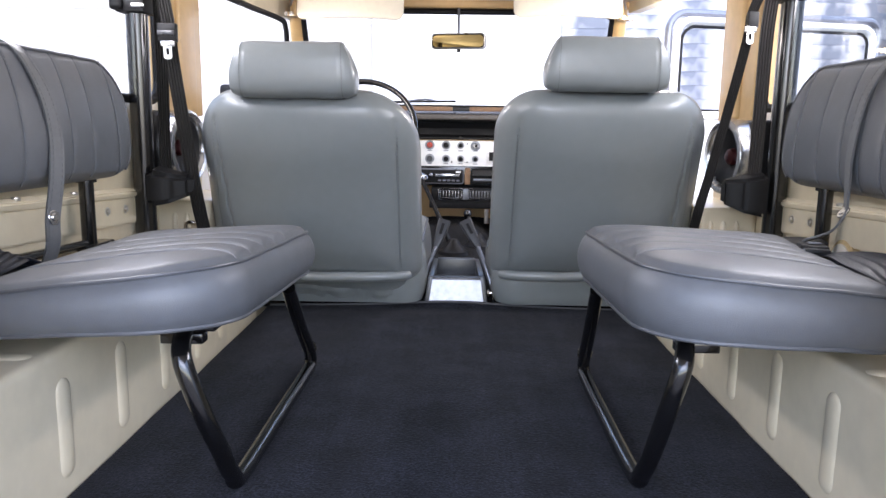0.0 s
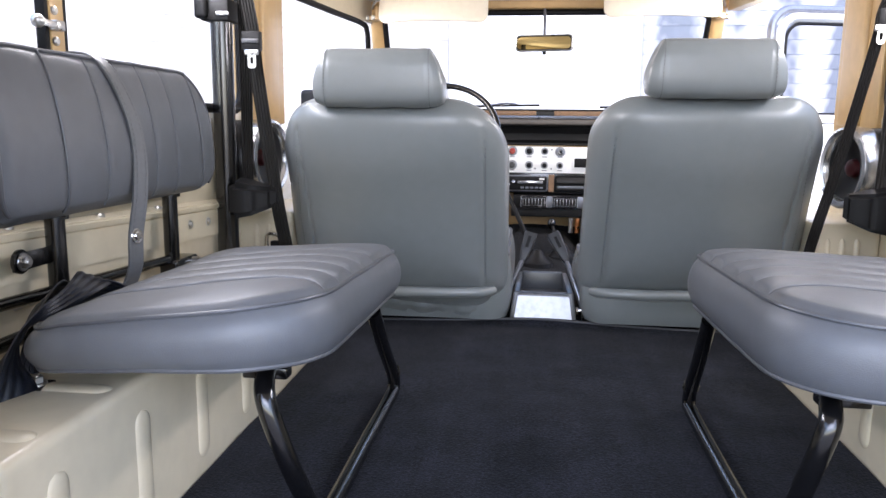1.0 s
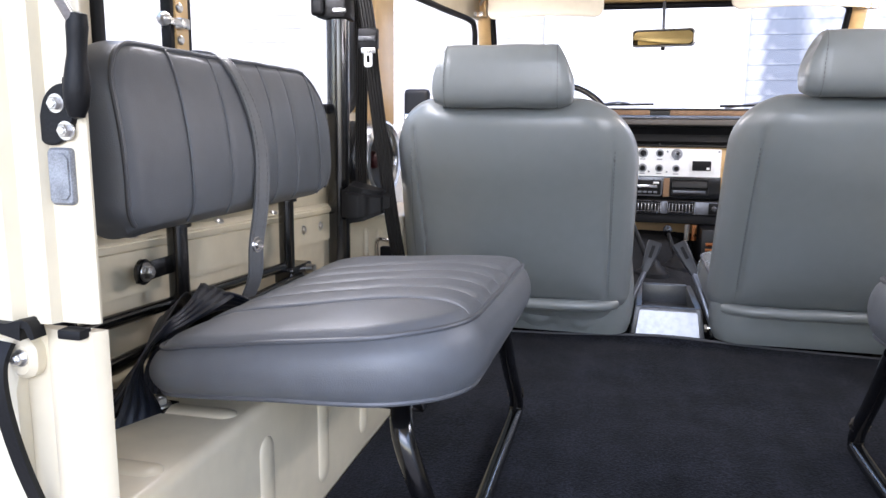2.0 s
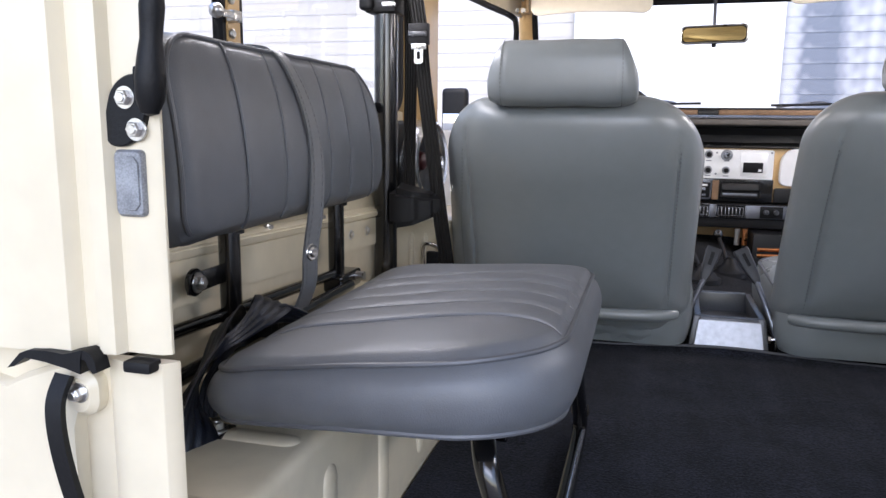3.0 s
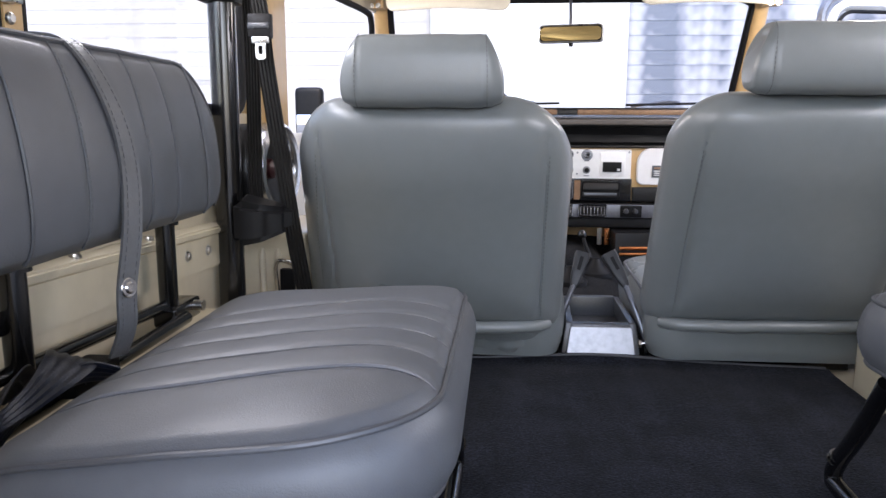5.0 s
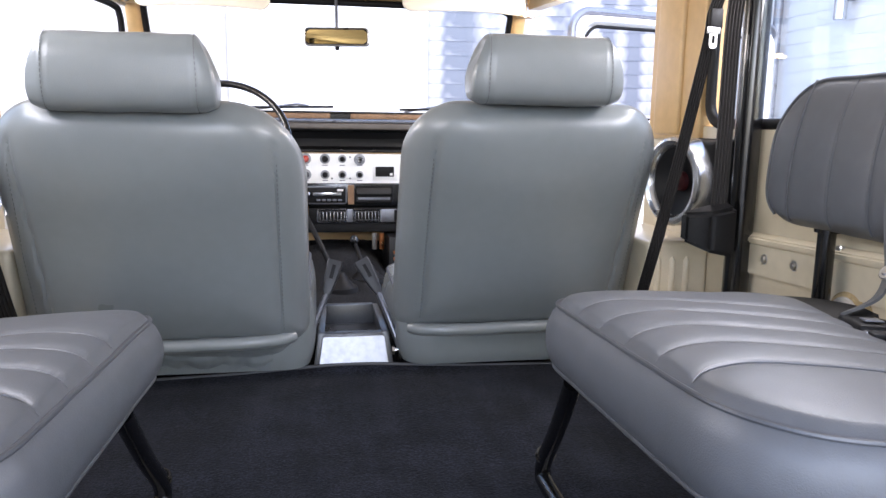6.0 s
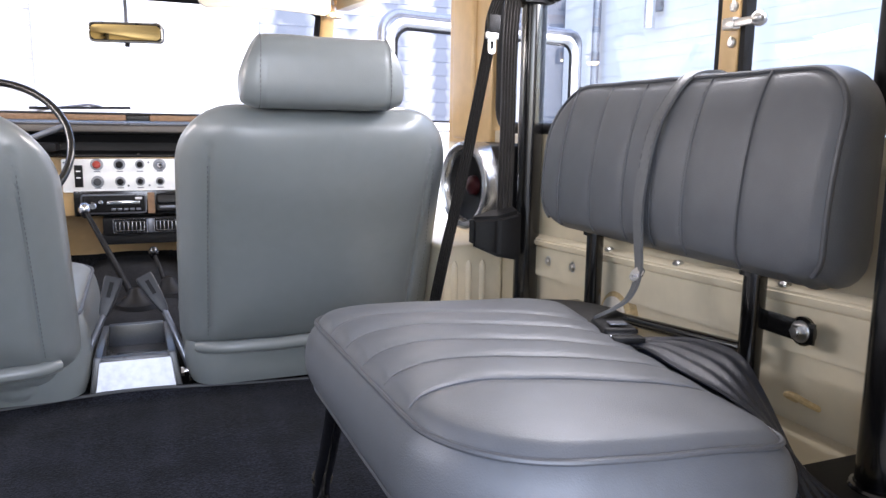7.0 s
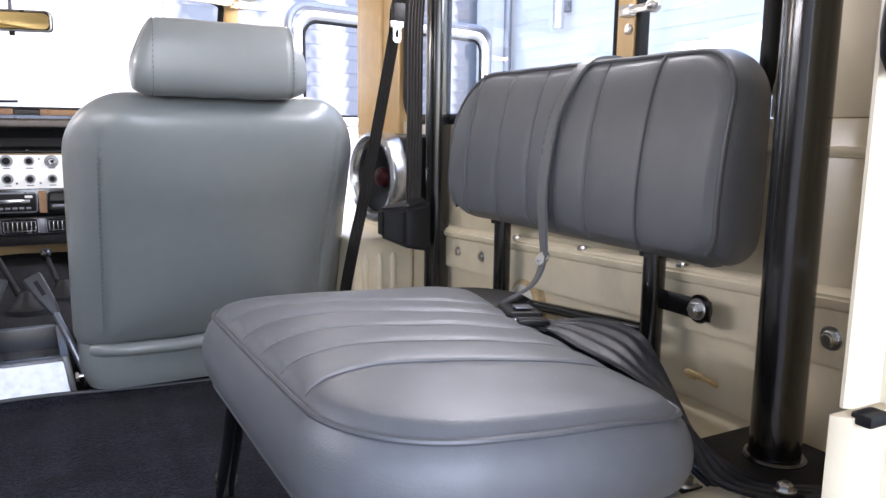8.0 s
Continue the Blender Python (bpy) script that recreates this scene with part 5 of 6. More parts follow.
bm = boxes(((-0.163, 2.688, 0.345), (-0.140, 2.696, 0.412), 0.002))
sw = part("rocker_switch", bm, BLACKPLASTIC, panel, "black rocker switch")
for z in (0.372, 0.392):
    bm = boxes(((-0.158, 2.6865, z), (-0.146, 2.6885, z + 0.004)))
    part("switch_mark", bm, ALUPANEL, sw)
bm = boxes(((0.125, 2.691, 0.341), (0.210, 2.696, 0.421), 0.002))
part("clock_surround", bm, ALUPANEL, panel)
bm = boxes(((0.134, 2.687, 0.355), (0.197, 2.692, 0.389), 0.002))
clock = part("clock_display", bm, BLACKPLASTIC, panel, "black clock display")
bm = boxes(((0.182, 2.6855, 0.359), (0.192, 2.6875, 0.367)))
part("clock_mark", bm, ALUPANEL, clock)
for x, z in ((-0.190, 0.420), (0.222, 0.422), (0.048, 0.42), (0.048, 0.348), (-0.013, 0.348)):
    bm = bmesh.new()
    disc(bm, (x, 2.694, z), (0, -1, 0), 0.0032, 0.002, 10, 0.0008)
    part("panel_screw", bm, GUNMETAL, panel)
for x in (-0.100, -0.036, 0.022, 0.080):
    for z in (0.391, 0.340):
        bm = boxes(((x - 0.009, 2.6925, z), (x + 0.009, 2.6945, z + 0.003)))
        part("label_bar", bm, GUNMETAL, panel)
# radio and pocket under it
bm = boxes(((-0.170, 2.692, 0.254), (0.234, 2.80, 0.333), 0.004, 2))
housing = part("radio_housing", bm, BLACKPAINT, dash, "glossy black radio housing")
bm = bmesh.new()
plate(bm, round_rect(0.040, 0.260, 0.061, 0.326, (0.002,) * 4, 3), lambda u, v, w: (u, 2.693 - w, v), 0.004, 0.001)
part("centre_strip", bm, BROWN, housing, "brown strip")
bm = bmesh.new()
tube(bm, [Vector((u, 2.688, v)) for u, v in round_rect(-0.148, 0.264, 0.034, 0.320, (0.008,) * 4, 5)], 0.0032, 8, closed=True)
part("radio_frame", bm, GUNMETAL, housing, "grey metal radio surround")
bm = boxes(((-0.146, 2.683, 0.266), (0.032, 2.694, 0.318), 0.004, 2))
radio = part("radio", bm, BLACKPLASTIC, dash, "black car radio with a chrome strip")
bm = boxes(((-0.078, 2.678, 0.290), (0.018, 2.684, 0.302), 0.002))
part("radio_strip", bm, CHROME, radio)
for k in range(5):
    bm = boxes(((-0.066 + 0.018 * k, 2.680, 0.272), (-0.053 + 0.018 * k, 2.684, 0.279), 0.001))
    part("radio_button", bm, GUNMETAL, radio)
bm = boxes(((0.004, 2.680, 0.306), (0.024, 2.684, 0.313), 0.001))
part("radio_display", bm, ALUPANEL, radio)
for x, z, r in ((-0.118, 0.288, 0.012), (-0.094, 0.299, 0.007)):
    bm = bmesh.new()
    disc(bm, (x, 2.684, z), (0, -1, 0), r, 0.016, 24, 0.003)
    part("volume_knob", bm, CHROME, radio)
bm = bmesh.new()
tube(bm, [Vector((u, 2.686, v)) for u, v in round_rect(0.067, 0.270, 0.190, 0.320, (0.006,) * 4, 4)], 0.0035, 8, closed=True)
pocket = part("pocket_frame", bm, BLACKPLASTIC, housing)
bm = bmesh.new()
plate(bm, [(2.692, 0.272), (2.692, 0.318), (2.684, 0.318), (2.676, 0.302), (2.676, 0.296), (2.684, 0.288), (2.684, 0.272)], lambda u, v, w: (0.070 + w, u, v), 0.117)
part("pocket_flap", bm, DASHPAD, housing, "black pocket flap")
bm = boxes(((0.074, 2.681, 0.276), (0.183, 2.6845, 0.284), 0.001))
part("flap_lip", bm, GUNMETAL, housing)
# vent bar
bm = boxes(((-0.092, 2.676, 0.196), (0.42, 2.80, 0.249), 0.004, 2))
bar = part("vent_bar", bm, BLACKPLASTIC, dash, "black air vent bar")
bm = boxes(((0.036, 2.6725, 0.201), (0.0545, 2.677, 0.245), 0.001), ((0.152, 2.6725, 0.201), (0.41, 2.677, 0.245), 0.001))
part("bar_face", bm, GUNMETAL, bar, "grey metal face")
for a, b in ((-0.062, 0.034), (0.056, 0.150)):
    bm = bmesh.new()
    tube(bm, [Vector((u, 2.672, v)) for u, v in round_rect(a, 0.202, b, 0.244, (0.003,) * 4, 4)], 0.0030, 6, closed=True)
    vent = part("vent_frame", bm, CHROME, bar, "chrome vent frame")
    bm = boxes(((a + 0.002, 2.6735, 0.204), (b - 0.002, 2.6775, 0.242)))
    part("vent_recess", bm, RUBBER, bar)
    bm = bmesh.new()
    tube(bm, [Vector((u, 2.671, v)) for u, v in round_rect(a + 0.007, 0.209, b - 0.007, 0.237, (0.002,) * 4, 4)], 0.0015, 6, closed=True)
    part("vent_rim", bm, SILVER, bar)
    for k in range(6):
        x = a + 0.018 + (b - a - 0.036) * k / 5
        bm = boxes(((x - 0.0014, 2.668, 0.211), (x + 0.0014, 2.6745, 0.235), 0.0005))
        part("vent_slat", bm, SILVER, bar)
bm = boxes(((0.196, 2.669, 0.203), (0.268, 2.6735, 0.243), 0.001))
part("switch_plate", bm, BLACKPLASTIC, bar)
for x in (0.215, 0.246):
    bm = bmesh.new()
    disc(bm, (x, 2.670, 0.224), (0, -1, 0), 0.0085, 0.014, 20, 0.003)
    part("vent_knob", bm, CONSOLEGREY, bar)
bm = boxes(((-0.10, 2.68, 0.165), (0.42, 2.86, 0.197), 0.006))
part("vent_underside", bm, RUBBER, dash)
# glove box
bm = bmesh.new()
plate(bm, round_rect(0.250, 0.312, 0.600, 0.440, (0.022, 0.03, 0.05, 0.055), 8), lambda u, v, w: (u, 2.707 - w, v), 0.014, 0.004)
glove = part("glove_box_door", bm, WHITEPAINT, dash, "white glove box door")
bm = boxes(((0.300, 2.689, 0.338), (0.362, 2.694, 0.378), 0.001))
lab = part("glove_box_label", bm, GUNMETAL, glove, "dark label plate")
for k, z in enumerate((0.350, 0.357, 0.364)):
    bm = boxes(((0.306, 2.6875, z - 0.006), (0.352 - 0.008 * k, 2.6895, z - 0.003)))
    part("label_bar", bm, ALUPANEL, lab)
bm = boxes(((0.306, 2.6875, 0.366), (0.356, 2.6895, 0.3725)))
part("label_band", bm, BROWN, lab)
bm = bmesh.new()
disc(bm, (0.405, 2.693, 0.400), (0, -1, 0), 0.012, 0.010, 20, 0.003)
part("glove_box_lock", bm, BLACKPLASTIC, glove)
bm = boxes(((0.238, 2.692, 0.254), (0.62, 2.72, 0.304), 0.006))
part("grab_rail", bm, DASHPAD, dash)
# instrument cluster behind the wheel
bm = bmesh.new()
plate(bm, round_rect(-0.50, 0.306, -0.222, 0.432, (0.03,) * 4, 8), lambda u, v, w: (u, 2.707 - w, v), 0.014, 0.004)
cluster = part("instrument_cluster", bm, SILVER, dash, "silver instrument cluster")
for x, r in ((-0.258, 0.020), (-0.35, 0.05), (-0.46, 0.022)):
    bm = bmesh.new()
    disc(bm, (x, 2.694, 0.39), (0, -1, 0), r, 0.004, 28, 0.001)
    part("gauge", bm, BLACKPLASTIC, cluster)
bm = boxes(((-0.37, 2.62, 0.455), (-0.20, 2.72, 0.480), 0.008))
part("column_shroud", bm, BLACKPLASTIC, dash)
put(dash)

# heater under the passenger side with copper pipes
t = thing("heater", (0.32, 2.72, -0.05), "black cabin heater with copper pipes under the dashboard", "heater")
bm = boxes(((0.17, 2.60, -0.06), (0.52, 2.86, 0.160), 0.012, 2))
part("heater_case", bm, DASHPAD, t)
bm = bmesh.new()
rod(bm, (0.185, 2.590, 0.108), (0.36, 2.590, 0.112), 0.006)
part("copper_pipe", bm, COPPER, t)
bm = bmesh.new()
rod(bm, (0.185, 2.588, 0.088), (0.36, 2.588, 0.092), 0.006)
part("copper_pipe", bm, COPPER, t)
for x in (0.128, 0.152):
    bm = bmesh.new()
    rod(bm, (x, 2.66, 0.11), (x, 2.66, 0.165), 0.009)
    part("heater_valve", bm, STEEL if x < 0.14 else COPPER, t)
put(t)

# steering wheel
t = thing("steering_wheel", (-0.335, 2.70, 0.40), "large thin-rimmed black steering wheel", "steering wheel")
wc, wr = Vector((-0.342, 2.45, 0.472)), 0.197
tilt = Matrix.Rotation(radians(-28), 4, "X")
bm = bmesh.new()
rim = [wc + tilt @ Vector((wr * math.cos(a), 0, wr * math.sin(a))) for a in [2 * math.pi * i / 64 for i in range(64)]]
tube(bm, rim, 0.0105, 12, closed=True)
part("rim", bm, BLACKPAINT, t)
for a in (20, 160, 270):
    bm = bmesh.new()
    d = tilt @ Vector((math.cos(radians(a)), 0.0, math.sin(radians(a))))
    rod(bm, wc + d * 0.03 + tilt @ Vector((0, 0.03, 0)), wc + d * (wr - 0.004), 0.008, 10)
    part("spoke", bm, GUNMETAL, t)
bm = bmesh.new()
disc(bm, wc + tilt @ Vector((0, 0.045, 0)), tilt @ Vector((0, -1, 0)), 0.045, 0.035, 28, 0.010)
part("hub", bm, BLACKPLASTIC, t)
bm = bmesh.new()
rod(bm, wc + tilt @ Vector((0, 0.04, 0)), wc + tilt @ Vector((0, 0.34, 0)), 0.028, 18)
part("column", bm, BLACKPAINT, t)
put(t)

# gear levers
def lever(base, top, r, knob_r, label, knob_mat, bend):
    t = thing("gear_lever", base, label, "gear lever", "gear levers")
    bm = bmesh.new()
    b, e = Vector(base), Vector(top)
    tube(bm, smooth_path([tuple(b), tuple(b.lerp(e, 0.5) + Vector(bend)), tuple(e)], 8), [r * (1.35 - 0.5 * i / 16) for i in range(17)], 12)
    part("shaft", bm, BLACKPLASTIC, t)
    bm = bmesh.new()
    k = bmesh.new()
    bmesh.ops.create_uvsphere(k, u_segments=18, v_segments=12, radius=knob_r)
    for v in k.verts:
        v.co *= 1.0 if v.co.z > 0 else 1.0 - 0.25 * v.co.z / knob_r
        v.co.z *= 1.2
        if v.co.z < 0:
            v.co.x *= 1 + 0.35 * v.co.z / knob_r
            v.co.y *= 1 + 0.35 * v.co.z / knob_r
    merge(bm, k, Matrix.Translation(e))
    part("knob", bm, knob_mat, t)
    bm = bmesh.new()
    lathe(bm, [(0.001, -0.01), (0.055, -0.01), (0.052, 0.004), (0.040, 0.010), (0.036, 0.018), (0.026, 0.024), (0.022, 0.034), (0.013, 0.046), (0.001, 0.046)], 20)
    bm.transform(Matrix.Translation(base))
    part("boot", bm, RUBBER, t, "black rubber boot")
    return put(t)


lever((0.0, 2.34, 0.048), (-0.123, 2.46, 0.300), 0.0075, 0.0165, "long black gear lever with a chrome-topped knob", CHROME, (0.0, -0.02, 0.01))
lever((0.088, 2.44, 0.055), (0.050, 2.50, 0.164), 0.0065, 0.0150, "short black transfer lever with a black knob", BLACKPAINT, (0.0, -0.01, 0.0))

# centre console with a sloping silver end and an open tray
t = thing("centre_console", (0.012, 1.83, -0.02), "grey plastic centre console with a sloping silver end face", "console")
CX = 0.009


def taper(x, y, z):
    """The console narrows upwards and forwards, and its rim rises forwards."""
    f = (y - 1.722) / 0.21
    k = 1 - 0.16 * max(0, z) / 0.09 - 0.10 * f
    return (CX + x * k, y + 0.20 * max(0, z) * (1 - f), z * (1 + 0.20 * f) if z > 0 else z)


bm = bmesh.new()
t2 = bmesh.new()
box(t2, (-0.090, 1.724, -0.02), (-0.072, 1.932, 0.082), 0.004, 2)
box(t2, (0.072, 1.724, -0.02), (0.090, 1.932, 0.082), 0.004, 2)
box(t2, (-0.074, 1.918, -0.02), (0.074, 1.934, 0.084), 0.004, 2)
box(t2, (-0.074, 1.724, -0.02), (0.074, 1.742, 0.080), 0.004, 2)
box(t2, (-0.074, 1.740, -0.02), (0.074, 1.920, 0.044), 0.004, 2)
for v in t2.verts:
    v.co = taper(*v.co)
merge(bm, t2)
part("tray", bm, CONSOLEGREY, t, "grey open tray")
bm = bmesh.new()
plate(bm, round_rect(-0.0755, 0.0, 0.0755, 0.074, (0.004,) * 4, 4), lambda u, v, w: taper(u * 1.02, 1.7235 - w, v), 0.004, 0.0015)
part("end_face", bm, BRUSHEDALU, t, "brushed silver end face")
bm = bmesh.new()
t2 = boxes(((-0.046, 1.770, 0.043), (0.046, 1.850, 0.050), 0.003))
for v in t2.verts:
    v.co = taper(*v.co)
merge(bm, t2)
part("tray_mat", bm, BLACKPAINT, t, "glossy black tray mat")
put(t)


def buckle_stalk(sx, pin, mid, top, label):
    """A front belt's buckle on its stalk, bolted behind the seat."""
    t = thing("belt_buckle", pin, label, "seat belt", "front belt buckles")
    p, m, e = Vector(pin), Vector(mid), Vector(top)
    bm = bmesh.new()
    tube(bm, smooth_path([tuple(p), tuple(p.lerp(m, 0.5) + Vector((0, -0.004, 0.004))), tuple(m)], 6), 0.0065, 10)
    part("stalk", bm, GUNMETAL, t)
    d = (e - m).normalized()
    w = Vector((1, 0, 0)) - d * d.x
    w.normalize()
    n = d.cross(w)
    bm = bmesh.new()
    rings = []
    for f, a, b in ((-0.12, 0.007, 0.006), (0.0, 0.010, 0.008), (0.35, 0.014, 0.0095), (0.9, 0.0175, 0.010), (1.0, 0.0165, 0.009)):
        c = m.lerp(e, f)
        rings.append([bm.verts.new(c + w * u + n * v) for u, v in round_rect(-a, -b, a, b, (b * 0.5,) * 4, 3)])
    for q, r in zip(rings, rings[1:]):
        for j in range(len(q)):
            bm.faces.new((q[j], q[(j + 1) % len(q)], r[(j + 1) % len(q)], r[j]))
    bm.faces.new(rings[0][::-1])
    bm.faces.new(rings[-1])
    b = part("buckle", bm, BUCKLEGREY, t, "dark grey plastic buckle")
    bm = bmesh.new()
    c = m.lerp(e, 0.62)
    add(bm, [c + w * u + d * v + n * s2 for s2 in (-0.0112, -0.0102) for u, v in ((-0.004, -0.016), (0.004, -0.016), (0.004, 0.016), (-0.004, 0.016))], [(0, 1, 2, 3), (7, 6, 5, 4), (0, 4, 5, 1), (1, 5, 6, 2), (2, 6, 7, 3), (3, 7, 4, 0)])
    part("buckle_slot", bm, BLACKPLASTIC, b)
    bm = bmesh.new()
    rod(bm, p + Vector((-0.018, 0, -0.004)), p + Vector((0.018, 0, 0.002)), 0.005, 12)
    disc(bm, p + Vector((-0.012, 0, -0.003)), (-1, 0, 0), 0.0095, 0.007, 6, 0.001)
    disc(bm, p + Vector((0.012, 0, 0.001)), (1, 0, 0), 0.0085, 0.006, 6, 0.001)
    part("anchor_bolt", bm, CHROME, t, "zinc anchor bolt")
    bm = boxes(((p.x - 0.004, p.y - 0.006, -0.03), (p.x + 0.004, p.y + 0.012, p.z + 0.004), 0.002))
    part("anchor_plate", bm, BLACKPAINT, t)
    return put(t)


buckle_stalk(-1, (-0.098, 1.745, 0.034), (-0.046, 1.795, 0.160), (-0.026, 1.820, 0.226), "grey seat belt buckle on a bent stalk beside the driver's seat")
buckle_stalk(1, (0.112, 1.750, 0.037), (0.065, 1.795, 0.162), (0.030, 1.820, 0.226), "grey seat belt buckle on a bent stalk beside the passenger seat")


# ---- front belts, retractors, speakers on the door pillars ----
def slotted_tongue(at, wide, high):
    """A flat stamped belt tongue with shoulders and a slot; at is the middle of its upper edge."""
    bm = bmesh.new()
    outer = round_rect(-wide / 2, -high, wide / 2, -0.004, (0.006, 0.006, 0.001, 0.001), 4)
    inner = round_rect(-wide * 0.20, -high * 0.74, wide * 0.20, -high * 0.34, (0.002,) * 4, 4)
    n = len(outer)
    v = [[bm.verts.new((at.x + a, at.y + d, at.z + b)) for a, b in loop] for d in (-0.0012, 0.0012) for loop in (outer, inner)]
    for k in range(n):
        m = (k + 1) % n
        for a, b in ((0, 1), (1, 3), (3, 2), (2, 0)):
            bm.faces.new((v[a][k], v[a][m], v[b][m], v[b][k]))
    box(bm, at + Vector((-wide * 0.85, -0.0016, -0.008)), at + Vector((wide * 0.85, 0.0016, 0.004)), 0.001)
    return bm


def front_belt(sx, label):
    t = thing("seat_belt", (sx * 0.70, 1.46, 0.30), label, "seat belt", "front seat belts")
    if sx < 0:
        up = [(-0.664, 1.455, 0.370), (-0.664, 1.460, 0.50), (-0.664, 1.465, 0.65), (-0.668, 1.465, 0.79)]
        down = [(-0.655, 1.445, 0.79), (-0.642, 1.450, 0.70), (-0.637, 1.455, 0.62), (-0.614, 1.458, 0.44), (-0.598, 1.48, 0.28), (-0.590, 1.60, 0.02)]
        lo, hi = (-0.690, 1.390, 0.299), (-0.593, 1.458, 0.392)
        wd, wide_down = 0.025, 0.030
    else:
        up = [(0.668, 1.430, 0.375), (0.671, 1.432, 0.52), (0.674, 1.436, 0.70), (0.686, 1.445, 0.80)]
        down = [(0.668, 1.448, 0.80), (0.646, 1.455, 0.74), (0.640, 1.458, 0.68), (0.605, 1.46, 0.50), (0.579, 1.46, 0.38), (0.556, 1.465, 0.27), (0.550, 1.57, 0.02)]
        lo, hi = (0.600, 1.398, 0.296), (0.692, 1.445, 0.400)
        wd, wide_down = 0.028, 0.021
    bm = bmesh.new()
    ribbon(bm, smooth_path(up, 8), (-1, 0.25 * sx, 0), wd, 0.0032, 5)
    part("upper_webbing", bm, GREYWEB if sx > 0 else WEBBING, t, "ribbed webbing")
    bm = bmesh.new()
    ribbon(bm, smooth_path(down, 8), (1, 0.3 * -sx, 0), wide_down, 0.0022, 5)
    part("lower_webbing", bm, WEBBING, t, "black ribbed webbing")
    bm = bmesh.new()
    # a rear face beside the post, an inboard side that falls away forward, and a top that slopes up to the webbing
    xo, xn = (lo[0], hi[0]) if sx < 0 else (hi[0], lo[0])
    ya, yb, wide = lo[1], hi[1], xn - xo
    plan = [(xo, ya), (xo + 0.55 * wide, ya), (xn, ya + 0.030), (xn, yb), (xo, yb)]
    plate(bm, plan, lambda u, v, w: (u, v, lo[2] + w), hi[2] - lo[2])
    bmesh.ops.bevel(bm, geom=bm.edges[:], offset=0.015, segments=4, affect="EDGES", clamp_overlap=True)
    for v in bm.verts:
        near = 1 - (v.co.y - ya) / (yb - ya)
        inb = (v.co.x - xo) / wide
        up = (v.co.z - lo[2]) / (hi[2] - lo[2])
        v.co.z += -0.020 * near * up * (0.6 + 0.4 * inb) - 0.022 * inb ** 2 * up + 0.030 * inb ** 2 * (1 - up)
    part("retractor_cover", bm, BLACKPLASTIC, t, "black plastic retractor cover")
    # tongue hanging on the webbing
    p = Vector((-0.640, 1.443, 0.678)) if sx < 0 else Vector((0.643, 1.448, 0.712))
    bm = bmesh.new()
    if sx < 0:
        box(bm, p + Vector((-0.021, -0.010, -0.018)), p + Vector((0.021, 0.006, 0.024)), 0.004, 2)
        part("tongue_grip", bm, BLACKPLASTIC, t)
        bm = boxes((p + Vector((-0.020, -0.013, -0.002)), p + Vector((0.018, -0.009, 0.008)), 0.002))
        part("tongue_slot", bm, CONSOLEGREY, t)
        bm = slotted_tongue(p + Vector((0.001, -0.008, -0.018)), 0.018, 0.036)
    else:
        box(bm, p + Vector((-0.010, -0.008, -0.006)), p + Vector((0.014, 0.006, 0.030)), 0.004, 2)
        part("tongue_grip", bm, BLACKPLASTIC, t)
        bm = slotted_tongue(p + Vector((-0.003, -0.006, -0.006)), 0.015, 0.034)
    part("tongue", bm, STEEL, t, "bright steel belt tongue")
    # top clamp on the roll bar post
    x, y = (0.715, 1.455) if sx < 0 else (0.726, 1.455)
    zc = 0.722 if sx < 0 else 0.764
    bm = boxes(((sx * (x - 0.032), y - 0.034, zc), (sx * (x + 0.032), y + 0.034, zc + 0.046), 0.006, 2), ((sx * (x + 0.012), y - 0.046, zc + 0.004), (sx * (x + 0.040), y - 0.012, zc + 0.070), 0.008, 3))
    part("top_clamp", bm, BLACKPLASTIC, t, "black plastic belt clamp")
    bm = boxes(((sx * (x - 0.034), y - 0.038, zc + 0.010), (sx * (x - 0.006), y - 0.032, zc + 0.018), 0.002))
    part("clamp_screw", bm, STEEL, t)
    return put(t)


front_belt(-1, "black seat belt hanging from the roll bar with its chrome tongue")
front_belt(1, "black seat belt hanging slack from the roll bar")


def speaker(sx, c):
    t = thing("speaker", (sx * 0.74, c[1], c[2]), "oval speaker with silver ring in a black pillar pod", "speaker", "pillar speakers")
    bm = boxes(((sx * 0.694, c[1] - 0.112, c[2] - 0.085), (sx * 0.752, c[1] + 0.105, c[2] + 0.088), 0.014, 3))
    part("pod", bm, BLACKPLASTIC, t)
    n = Vector((-sx * 0.995, -0.10, 0.0))
    cc = Vector(c)
    m = Matrix.Translation(cc) @ n.to_track_quat("Z", "Y").to_matrix().to_4x4() @ Matrix.Diagonal((1.26, 1.17, 1, 1))
    bm = bmesh.new()
    lathe(bm, [(0.0595, -0.014), (0.0765, -0.040), (0.078, 0.0), (0.076, 0.006), (0.071, 0.009), (0.064, 0.006), (0.060, -0.002), (0.0595, -0.013)], 44)
    bmesh.ops.delete(bm, geom=[f for f in bm.faces if len(f.verts) > 8], context="FACES")
    bm.transform(m)
    part("ring", bm, SILVER, t, "silver ring")
    bm = bmesh.new()
    lathe(bm, [(0.001, -0.035), (0.059, -0.036), (0.059, -0.006), (0.045, -0.014), (0.022, -0.024), (0.001, -0.024)], 36)
    bm.transform(m)
    part("cone", bm, BLACKPLASTIC, t)
    bm = bmesh.new()
    lathe(bm, [(0.001, -0.024), (0.018, -0.024), (0.016, -0.014), (0.009, -0.008), (0.001, -0.007)], 24)
    bm.transform(m)
    part("dust_cap", bm, REDCONE, t)
    return put(t)


speaker(1, (0.655, 1.590, 0.422))
speaker(-1, (-0.655, 1.580, 0.426))

